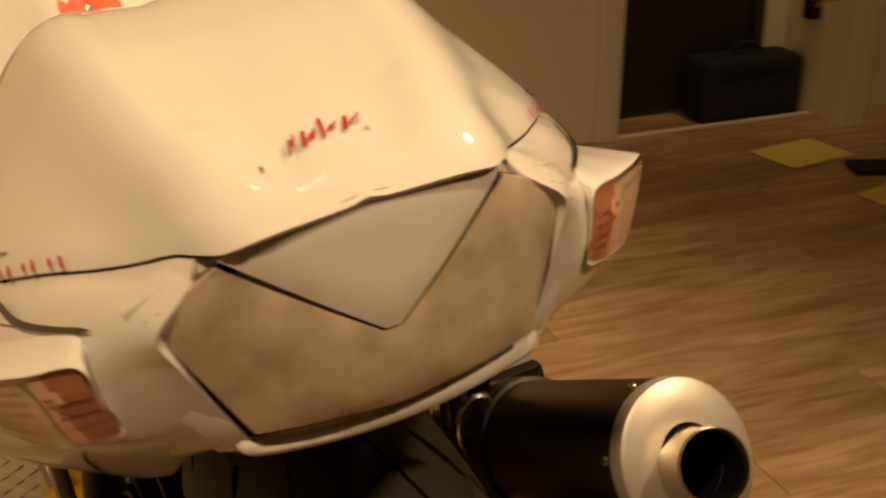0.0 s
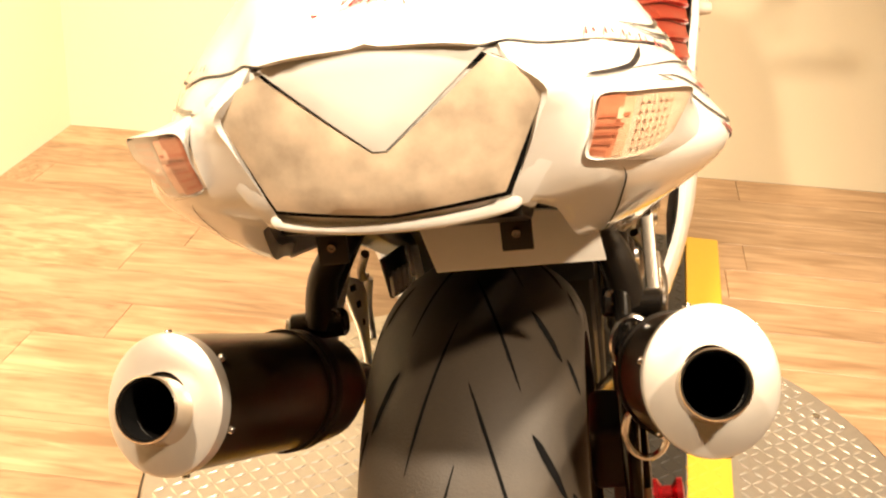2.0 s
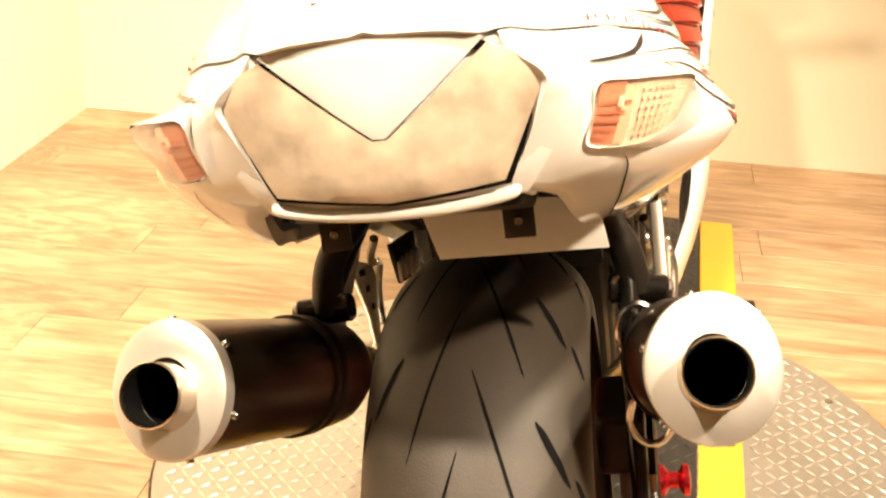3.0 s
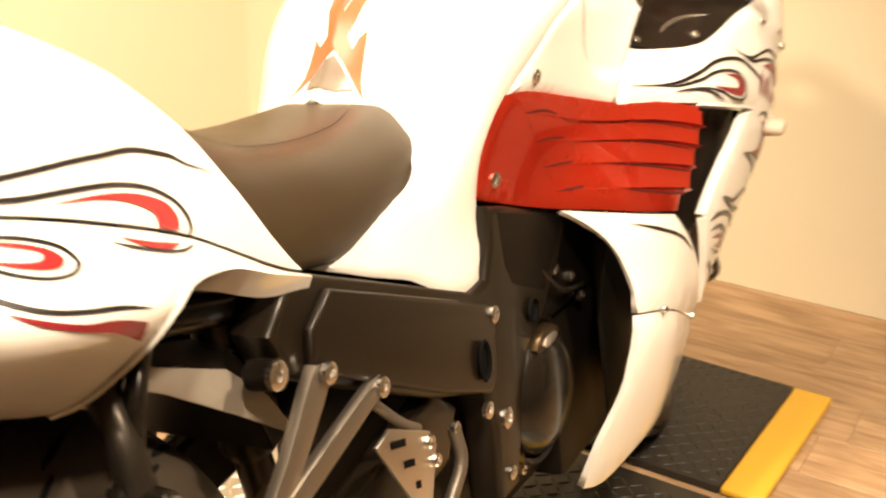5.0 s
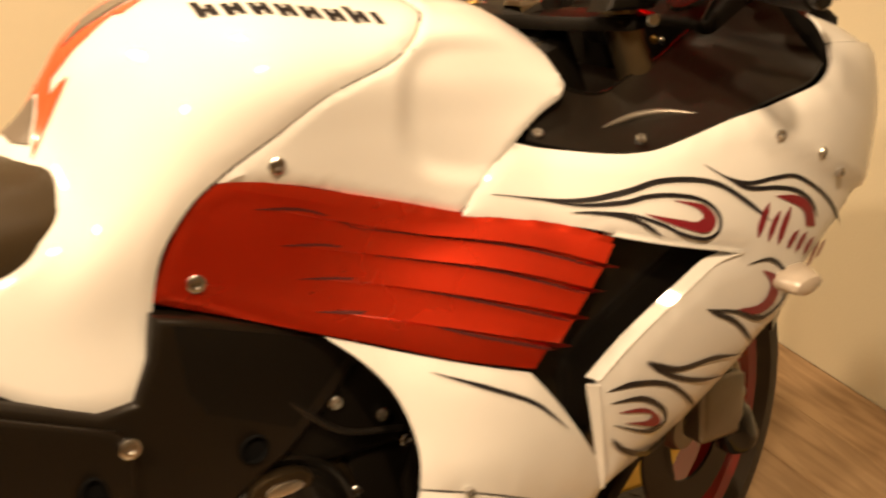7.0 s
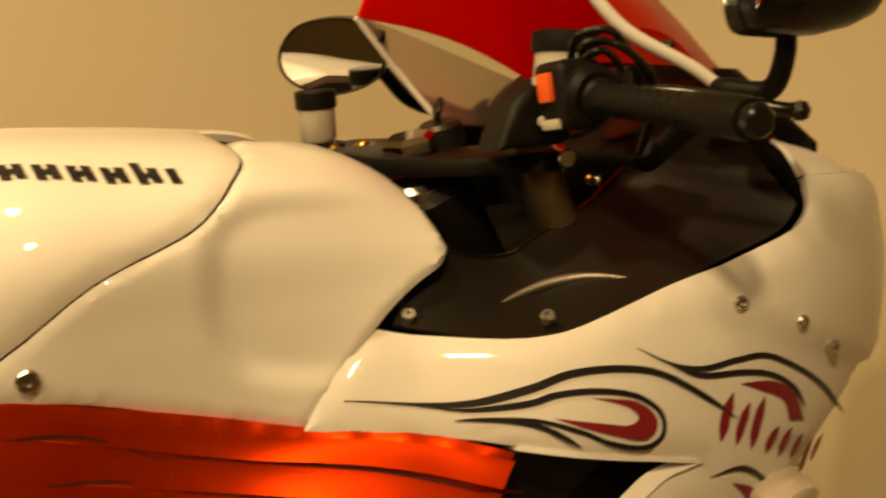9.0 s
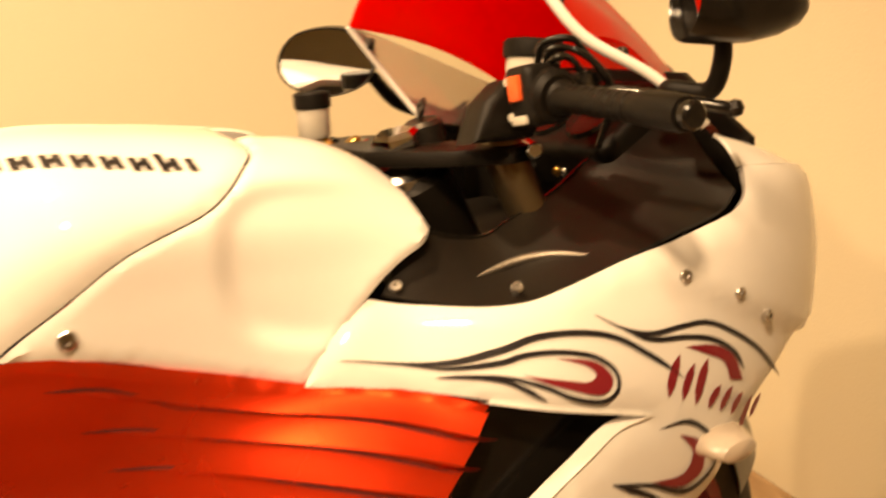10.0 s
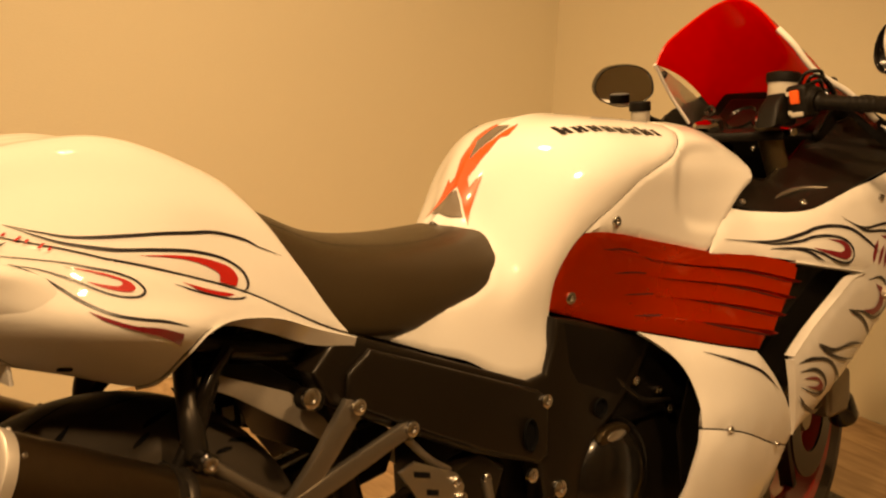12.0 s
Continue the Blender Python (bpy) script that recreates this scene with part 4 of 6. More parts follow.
rear_panel("tail_rear_frame", [(-0.119, 0.900), (-0.119, 0.855), (-0.090, 0.812), (-0.04, 0.806), (0.04, 0.806), (0.090, 0.812), (0.119, 0.855), (0.119, 0.900), (0.085, 0.918), (0.0, 0.929), (-0.085, 0.918)], WHITE, -0.0065)
rear_panel("lamp_gasket", [(-0.1140, 0.8982), (-0.0795, 0.8215), (0.0, 0.8150), (0.0795, 0.8215), (0.1140, 0.8982), (0.076, 0.9165), (0.004, 0.8605), (-0.004, 0.8605), (-0.076, 0.9165)], GROOVE, -0.0030, thick=0.003)
rear_panel("tail_lamp", [(-0.1115, 0.898), (-0.0768, 0.8265), (0.0, 0.8195), (0.0768, 0.8265), (0.1115, 0.898), (0.0745, 0.9178), (0.005, 0.8632), (-0.005, 0.8632), (-0.0745, 0.9178)], LAMP_LENS, 0.0010, "smoky clear chevron tail lamp lens", thick=0.004, edge=0.0015)
rear_panel("cowl_gap", [(-0.080, 0.913), (0.080, 0.913), (0.070, 0.919), (0.05, 0.9265), (0.0, 0.930), (-0.05, 0.9265), (-0.070, 0.919)], GROOVE, -0.003, thick=0.004, edge=0)
rear_panel("rear_centre_panel", [(-0.073, 0.9215), (-0.004, 0.8645), (0.004, 0.8645), (0.073, 0.9215), (0.062, 0.9270), (0.05, 0.9310), (0.0, 0.9360), (-0.05, 0.9310), (-0.062, 0.9270)], WHITE, 0.0015, thick=0.005, edge=0.0015)
half = [BODY["tail"].at(x, 0.0, 0.0, 1) + Vector((0.004, -0.003, 0.002)) for x in (-0.378, -0.392)] + [Vector((rear_x(y, z) + 0.006, y, z)) for y, z in ((0.079, 0.8145), (0.06, 0.8115), (0.03, 0.8095))]
centre = [Vector((rear_x(0, 0.809) + 0.006, 0, 0.809))]
part("rear_lip", tube_bm(half + centre + [Vector((p.x, -p.y, p.z)) for p in half[::-1]], 0.0046, 14), WHITE, BIKE)

# underside of the tail, bracket plates, inner fender
part("undertail", prism_bm([(-0.385, 0.80), (-0.30, 0.765), (-0.10, 0.72), (0.15, 0.70), (0.15, 0.74), (-0.10, 0.78), (-0.30, 0.81), (-0.38, 0.82)], 0.17, side_m(0.085), 0.004), BLACK_PLASTIC, BIKE)
for y in (-0.072, 0.070):
    br = part("plate_bracket", box_bm(-0.302, -0.298, y - 0.012, y + 0.012, 0.742, 0.782, 0.001), DARK_METAL, BIKE)
    screw(br, (-0.302, y, 0.757), (-1, 0, 0), 0.004)


part("fender_drop", prism_bm([(-0.137, 0.716), (-0.130, 0.760), (0.010, 0.768), (-0.003, 0.716)], 0.006, Matrix(((0, 0, 1, -0.272), (1, 0, 0, 0), (0, 1, 0, 0), (0, 0, 0, 1))), 0.002), WHITE, BIKE)

# -- front fairing --
RED_OUT = [(0.590, 3.36), (0.606, 3.96), (0.628, 4.42), (0.657, 4.74), (0.692, 4.74), (0.780, 4.50), (0.861, 4.25), (0.930, 3.98), (1.000, 3.78), (1.062, 3.56), (1.016, 2.83), (0.962, 2.28), (0.880, 2.45), (0.820, 2.60), (0.751, 2.77), (0.690, 2.96), (0.631, 3.18)]
for s in (-1, 1):
    rp = skin("vent_panel", "fair", RED_OUT, RED, BIKE, "red metallic vented side panel", side=s, n=4, off=0.002, edge=0.004, thick=0.010, res=0.009, sharp=(0, 9, 11))
    b = BODY["fair"]
    slots = [((0.672, 4.74), (1.060, 3.53)), ((0.700, 4.44), (1.047, 3.24)), ((0.725, 3.95), (1.030, 2.98)), ((0.743, 3.43), (1.010, 2.73)), ((0.757, 3.00), (0.988, 2.49))]
    for (upper, slot) in zip(slots, slots[1:]):
        bm = bmesh.new()
        prev = None
        for k in range(41):
            t = k / 40
            lo = (slot[0][0] + (slot[1][0] - slot[0][0]) * t, slot[0][1] + (slot[1][1] - slot[0][1]) * t)
            hi = (upper[0][0] + (upper[1][0] - upper[0][0]) * t, upper[0][1] + (upper[1][1] - upper[0][1]) * t - 0.05)
            h = 0.0075 * min(1, 1.25 * t) ** 1.4
            row = [bm.verts.new(b.at(lo[0], lo[1] - 0.02, 0.0005, s))]
            for v in (0, 0.02, 0.08, 0.2, 0.35, 0.5, 0.68, 0.85, 1.0):
                off = 0.0026 + h * (0.55 if v == 0 else (1 - v) ** 1.25)
                row.append(bm.verts.new(b.at(lo[0] + (hi[0] - lo[0]) * v, lo[1] + (hi[1] - lo[1]) * v, off, s)))
            if prev:
                for j in range(9):
                    bm.faces.new((prev[j], prev[j + 1], row[j + 1], row[j]))
            prev = row
        bmesh.ops.recalc_face_normals(bm, faces=bm.faces)
        part("blade", bm, RED, rp)
        (x0, s0), (x1, s1) = slot
        # the slots aren't cut: dark red strokes paint the shade inside them
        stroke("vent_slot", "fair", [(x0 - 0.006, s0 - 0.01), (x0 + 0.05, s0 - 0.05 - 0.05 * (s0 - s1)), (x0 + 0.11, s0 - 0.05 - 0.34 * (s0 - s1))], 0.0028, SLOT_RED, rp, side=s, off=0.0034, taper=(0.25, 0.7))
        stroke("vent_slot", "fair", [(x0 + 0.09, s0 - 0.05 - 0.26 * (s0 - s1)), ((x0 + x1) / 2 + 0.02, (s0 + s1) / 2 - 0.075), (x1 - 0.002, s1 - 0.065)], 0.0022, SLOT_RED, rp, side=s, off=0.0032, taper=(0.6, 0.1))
        tip = [b.at(x1 - 0.030, s1 + 0.02, 0.004, s), b.at(x1 + 0.002, s1, 0.008, s), b.at(x1 + 0.016, s1 - 0.05, 0.004, s), b.at(x1 + 0.002, s1 - 0.06, -0.004, s)]
        bm = bmesh.new()
        bm.faces.new([bm.verts.new(p) for p in tip])
        bmesh.ops.solidify(bm, geom=bm.faces[:], thickness=0.0022)
        part("blade_tip", bm, RED, rp)
    p, nn = on_body("fair", 0.634, 3.55, 0.002, s)
    screw(rp, p, nn, 0.010)
    p, nn = on_body("tank", 0.716, 1.92, 0.004, s)
    screw(BIKE, p, nn, 0.009)
    # dark duct behind the vent
    skin("vent_duct", "fair", [(0.93, 3.7), (1.22, 3.5), (1.24, 2.6), (1.13, 1.9), (1.10, 0.9), (1.02, 0.9), (0.98, 1.8), (0.90, 2.4)], BLACK_GLOSS, BIKE, side=s, n=2, off=-0.045, edge=0, thick=0.004, res=0.02)
    # lower fairing, two pieces
    LEG = [(0.755, 2.74), (0.820, 2.57), (0.900, 2.38), (0.957, 2.25), (0.996, 1.86), (1.045, 1.36), (1.074, 1.06), (1.062, 0.90), (0.95, 1.18), (0.822, 1.46), (0.826, 1.78), (0.814, 2.17), (0.791, 2.46)]
    lg = skin("fairing_leg", "fair", LEG, WHITE, BIKE, "white painted fairing leg", side=s, n=3, off=0.0, edge=0.004, thick=0.012, res=0.012, sharp=(0, 3, 7, 9))
    stroke("leg_line", "fair", [(0.850, 2.38), (0.91, 2.18), (0.96, 1.98), (1.0, 1.70)], 0.0030, DECAL_BLACK, lg, side=s, taper=(0.3, 0.3))
    LOW = [(0.822, 1.44), (0.95, 1.16), (1.060, 0.885), (1.030, 0.50), (0.95, 0.30), (0.861, 0.22), (0.789, 0.08), (0.745, 0.10), (0.756, 0.42), (0.780, 0.70), (0.800, 1.02)]
    lw = skin("belly_fairing", "fair", LOW, WHITE, BIKE, "white painted lower fairing", side=s, n=3, off=0.0, edge=0.004, thick=0.012, res=0.012, sharp=(0, 2, 7))
    for x, sv in ((0.872, 1.36), (1.014, 1.02)):
        p, nn = on_body("fair", x, sv, 0.001, s)
        screw(lg, p, nn, 0.0055)
    # front cowl with its long lower strip
    FRONT_OUT = [(0.909, 3.98), (0.943, 4.40), (0.982, 4.79), (1.012, 4.69), (1.058, 4.68), (1.105, 4.72), (1.137, 4.79), (1.214, 5.05), (1.267, 5.26), (1.321, 5.46), (1.345, 5.65), (1.352, 5.85), (1.355, 6.0), (1.46, 6.0), (1.55, 5.6), (1.55, 4.2), (1.45, 3.4),
                 (1.38, 2.95), (1.325, 2.55), (1.318, 2.18), (1.280, 1.92), (1.226, 1.36), (1.164, 1.16), (1.098, 1.05), (1.067, 1.00), (1.062, 1.20), (1.046, 1.66), (1.036, 2.07), (1.111, 2.61), (1.182, 3.07), (1.222, 3.14), (1.140, 3.40), (1.061, 3.63), (0.985, 3.78)]
    fc = skin("front_cowl", "fair", FRONT_OUT, WHITE, BIKE, "white pearl painted front cowl with flame graphics", side=s, n=3, off=0.003, edge=0.005, thick=0.012, res=0.013, sharp=(0, 2, 12, 24, 27, 29, 30))
    # the nose stands proud of the flank above a crease
    for v in fc.data.vertices:
        if v.co.x > 1.222:
            k = min(1, max(0, (v.co.z - 0.757 + (v.co.x - 1.24) * 0.47) / 0.014)) * min(1, (v.co.x - 1.222) / 0.03)
            v.co += Vector((0.005, s * 0.009, 0)) * k * max(0, min(1, (0.90 - v.co.z) / 0.08))
    skin("cowl_joint", "fair", [(0.920, 4.36), (0.948, 4.74), (0.985, 4.80), (0.985, 4.70), (0.958, 4.34)], WHITE, fc, side=s, n=0, off=-0.004, edge=0, thick=0.003, res=0.012)
    K, R_ = DECAL_BLACK, DECAL_DARK
    o = 0.0045
    stroke("flame_line", "fair", [(0.946, 4.18), (1.001, 4.03), (1.040, 4.04), (1.081, 4.20), (1.113, 4.33), (1.150, 4.33), (1.186, 4.21), (1.219, 3.92), (1.255, 3.50)], 0.0050, K, fc, off=o, side=s, taper=(0.35, 0.1))
    stroke("flame_line", "fair", [(1.001, 4.01), (1.035, 3.97), (1.078, 4.06), (1.100, 4.14), (1.131, 4.14), (1.163, 4.03), (1.182, 3.81), (1.182, 3.56), (1.165, 3.46), (1.136, 3.57), (1.112, 3.75), (1.083, 3.89), (1.050, 3.90), (1.024, 3.87)], 0.0042, K, fc, off=o, side=s, taper=(0.15, 0.25))
    stroke("flame_line", "fair", [(1.024, 3.87), (1.067, 3.88), (1.089, 3.79), (1.112, 3.57)], 0.0048, K, fc, off=o, side=s, taper=(0.4, 0.2))
    decal("flame", "fair", [(1.127, 4.08), (1.162, 3.98), (1.178, 3.76), (1.173, 3.58), (1.156, 3.57), (1.120, 3.76), (1.094, 3.92), (1.134, 3.80), (1.152, 3.74), (1.162, 3.80), (1.154, 3.94)], R_, fc, off=o, side=s, sharp=(0, 6))
    stroke("flame_line", "fair", [(1.172, 4.50), (1.198, 4.28), (1.227, 4.15), (1.259, 4.15), (1.287, 4.11), (1.317, 3.88), (1.352, 3.53), (1.382, 3.13), (1.400, 2.9)], 0.0045, K, fc, off=o, side=s, taper=(0.3, 0.2))
    stroke("flame_line", "fair", [(1.198, 4.26), (1.226, 4.08), (1.263, 4.00), (1.292, 3.87), (1.316, 3.63), (1.331, 3.34)], 0.0045, K, fc, off=o, side=s)
    decal("flame", "fair", [(1.259, 3.89), (1.292, 3.80), (1.316, 3.57), (1.329, 3.22), (1.311, 3.28), (1.303, 3.54), (1.279, 3.74)], R_, fc, off=o, side=s, sharp=(0, 3, 4))
    for k, (hh, w, drop) in enumerate(((0.50, 0.0075, 0.0), (0.42, 0.0065, 0.0), (0.52, 0.0075, 0.0), (0.22, 0.0060, 0.0), (0.24, 0.0060, 0.0), (0.20, 0.0060, 0.0), (0.34, 0.0065, -0.16), (0.22, 0.0065, 0.0))):
        x0, s0 = 1.240 + 0.0155 * k, 3.31 - 0.088 * k + drop
        w *= 1.3
        stroke("name_mark", "fair", [(x0 - 0.003, s0), (x0 + 0.003, s0 + hh * 0.5), (x0 + 0.012, s0 + hh)], w, R_, fc, off=o + 0.0002 * k, side=s, taper=(0.3, 0.3), n=4)
    for pts, w in (([(1.226, 2.98), (1.261, 2.96), (1.291, 2.70), (1.299, 2.38), (1.266, 2.27), (1.218, 2.48), (1.172, 2.60)], 0.004), ([(1.172, 2.60), (1.222, 2.36), (1.266, 1.97)], 0.004),
                   ([(1.097, 2.18), (1.142, 2.04), (1.196, 2.04), (1.251, 1.89)], 0.004), ([(1.097, 2.16), (1.145, 1.95), (1.234, 1.68)], 0.004), ([(1.047, 1.97), (1.086, 1.98), (1.139, 1.87), (1.187, 1.54), (1.20, 1.34)], 0.004),
                   ([(1.052, 1.85), (1.098, 1.81), (1.134, 1.63), (1.145, 1.45), (1.120, 1.42), (1.060, 1.63)], 0.004), ([(1.059, 1.51), (1.086, 1.32), (1.134, 1.14), (1.165, 1.18)], 0.004)):
        stroke("flame_line", "fair", pts, w, K, fc, off=o, side=s, taper=(0.2, 0.3))
    decal("flame", "fair", [(1.064, 1.74), (1.105, 1.70), (1.135, 1.52), (1.128, 1.45), (1.075, 1.62), (1.112, 1.55), (1.115, 1.62)], R_, fc, off=o, side=s, sharp=(0, 4))
    decal("flame", "fair", [(1.25, 2.86), (1.276, 2.72), (1.284, 2.42), (1.258, 2.34), (1.22, 2.50), (1.258, 2.46), (1.268, 2.64)], R_, fc, off=o, side=s, sharp=(0, 4))
    for x, sv in ((1.266, 4.78), (1.321, 4.42), (1.359, 3.98)):
        p, nn = on_body("fair", x, sv, 0.011, s)
        screw(fc, p, nn, 0.006)
    # chamfer along the rear edge of the strip, and the lip over the vent
    fb = BODY["fair"]
    rear_edge = [fb.at(x, sv, 0.0015, s) for x, sv in ((1.068, 1.02), (1.063, 1.20), (1.047, 1.66), (1.038, 2.04))]
    edge_ribbon("strip_chamfer", rear_edge, [p + Vector((-0.004 - 0.002 * i, -s * (0.006 + 0.002 * i), 0.0)) for i, p in enumerate(rear_edge)], WHITE, fc)
    rear_edge = [fb.at(x, sv, 0.0015, s) for x, sv in ((1.038, 2.07), (1.075, 2.35), (1.113, 2.61), (1.150, 2.85), (1.184, 3.07), (1.220, 3.13))]
    edge_ribbon("strip_chamfer", rear_edge, [p + Vector((-0.011, -s * 0.013, 0.004)) for p in rear_edge], WHITE, fc)
    rear_edge = [fb.at(x, sv, 0.0015, s) for x, sv in ((1.220, 3.15), (1.180, 3.29), (1.140, 3.41), (1.100, 3.53), (1.065, 3.62))]
    edge_ribbon("vent_lip", rear_edge, [p + Vector((0, -s * 0.022, -0.003)) for p in rear_edge], WHITE, fc)
    # front turn signal: a clear wedge that stands out from the cowl
    p, nn = on_body("fair", 1.305, 2.62, 0.0, s)
    m = along(p, p + nn)
    sig = part("front_turn_signal", lathe_bm([(0, -0.004), (0.028, -0.004), (0.025, 0.010), (0.021, 0.026), (0.018, 0.033), (0.011, 0.036), (0, 0.0365)], 28, m @ Matrix.Diagonal((1.30, 0.66, 0.92, 1))), LENS_CLEAR, fc, "clear front turn signal")
    sig.visible_shadow = False
    part("signal_reflector", lathe_bm([(0, -0.002), (0.024, -0.002), (0.018, 0.010), (0.006, 0.004), (0, 0.004)], 24, m @ Matrix.Diagonal((1.30, 0.66, 0.92, 1))), LENS_BACK, sig)

# -- exhaust --
def muffler(s):
    a, b = (Vector((-0.330, 0.218, 0.645)), Vector((0.040, 0.158, 0.462))) if s > 0 else (Vector((-0.341, -0.207, 0.642)), Vector((0.040, -0.176, 0.452)))
    m = along(a, b)
    body = part("muffler", lathe_bm([(0.030, -0.001), (0.0525, -0.001), (0.0545, 0.004), (0.0550, 0.012), (0.0550, 0.30), (0.053, 0.325), (0.044, 0.355), (0.034, 0.375), (0.030, 0.392), (0.0, 0.392)], 56, m @ Matrix.Diagonal((0.91, 0.91, 1, 1)), 1.13), MUFFLER, BIKE, "dark heat-tinted muffler sleeve")
    part("end_cap", lathe_bm([(0.026, -0.0065), (0.034, -0.0060), (0.0525, -0.0040), (0.0555, -0.002), (0.0562, 0.002), (0.0562, 0.012), (0.0551, 0.012)], 56, m @ Matrix.Diagonal((0.91, 0.91, 1, 1)), 1.13), CAP_ALU, body, "flat brushed aluminium end cap")
    tip = m @ pose(0, -0.004, 0, 4, 3 * s, 0)
    part("outlet_pipe", lathe_bm([(0.0300, 0.0), (0.0265, -0.010), (0.0255, -0.031), (0.0265, -0.0345), (0.0252, -0.036), (0.0238, -0.033), (0.0232, 0.06), (0.0, 0.06)], 40, tip), PIPE_ALU, body, "bright outlet pipe")
    part("outlet_bore", lathe_bm([(0.0233, -0.031), (0.0229, 0.055), (0.0, 0.055)], 32, tip), GROOVE, body)
    part("strap", lathe_bm([(0.0550, 0.225), (0.0585, 0.226), (0.0585, 0.236), (0.0553, 0.240), (0.0585, 0.244), (0.0585, 0.254), (0.0550, 0.255)], 56, m @ Matrix.Diagonal((0.91, 0.91, 1, 1)), 1.13), DARK_METAL, body)
    for k in range(6):
        ang = radians(60 * k + 20)
        p = m @ Vector((0.0503 * math.cos(ang), 0.0567 * math.sin(ang), 0.018))
        n = (m.to_3x3() @ Vector((math.cos(ang), math.sin(ang), 0))).normalized()
        screw(body, p, n, 0.0035, name="rivet")
    part("link_pipe", tube_bm([(0.02, s * 0.178, 0.475), (0.12, s * 0.165, 0.42), (0.26, s * 0.12, 0.30), (0.42, s * 0.08, 0.22)], 0.024, 16), STEEL, body)
    return body


for s in (-1, 1):
    muffler(s)

# hangers that carry the mufflers and the pillion pegs
for s in (-1, 1):
    hang = part("peg_hanger", join_bm(
        prism_bm([(0.158, 0.612), (0.182, 0.606), (0.186, 0.590), (0.118, 0.520), (0.070, 0.480), (0.052, 0.500), (0.100, 0.545)], 0.014, side_m(s * 0.183 + 0.007), 0.004),
        prism_bm([(0.250, 0.556), (0.270, 0.556), (0.276, 0.540), (0.140, 0.498), (0.070, 0.478), (0.062, 0.500), (0.130, 0.522)], 0.014, side_m(s * 0.186 + 0.007), 0.004)), CAST, BIKE, "cast alloy pillion peg hanger")
    for p in ((0.172, 0.600), (0.262, 0.547)):
        screw(hang, (p[0], s * 0.196, p[1]), (0, s, 0), 0.011)
    part("muffler_clamp", rod_bm((-0.055, s * 0.186, 0.577), (-0.055, s * 0.128, 0.582), 0.0145), BLACK_GLOSS, hang)
    screw(hang, (-0.055, s * 0.187, 0.577), (0, s, -0.1), 0.011)
    screw(hang, (-0.062, s * 0.140, 0.592), (-1, 0, 0), 0.009)
    part("hanger_arm", tube_bm([(-0.055, s * 0.155, 0.580), (-0.052, s * 0.142, 0.635), (-0.03, s * 0.098, 0.690), (-0.01, s * 0.085, 0.725)], lambda t: 0.017 - 0.004 * t), DARK_METAL, hang)
    part("hanger_arm", tube_bm([(-0.055, s * 0.150, 0.600), (-0.01, s * 0.120, 0.655), (0.04, s * 0.090, 0.70), (0.07, s * 0.08, 0.73)], 0.013), BLACK_GLOSS, hang)
    part("hanger_arm", tube_bm([(0.060, s * 0.183, 0.490), (0.01, s * 0.180, 0.525), (-0.05, s * 0.170, 0.575)], 0.010), CAST, hang)
    part("pillion_peg", join_bm(rod_bm((0.060, s * 0.190, 0.487), (0.050, s * 0.285, 0.480), 0.014), box_bm(0.035, 0.073, min(s * 0.2, s * 0.28), max(s * 0.2, s * 0.28), 0.490, 0.499, 0.003)), DARK_METAL, hang)
    screw(hang, (0.100, s * 0.190, 0.627), (0, s, 0), 0.014)
    part("hanger_boss", rod_bm((0.112, s * 0.150, 0.618), (0.112, s * 0.186, 0.622), 0.015), BLACK_PLASTIC, hang)

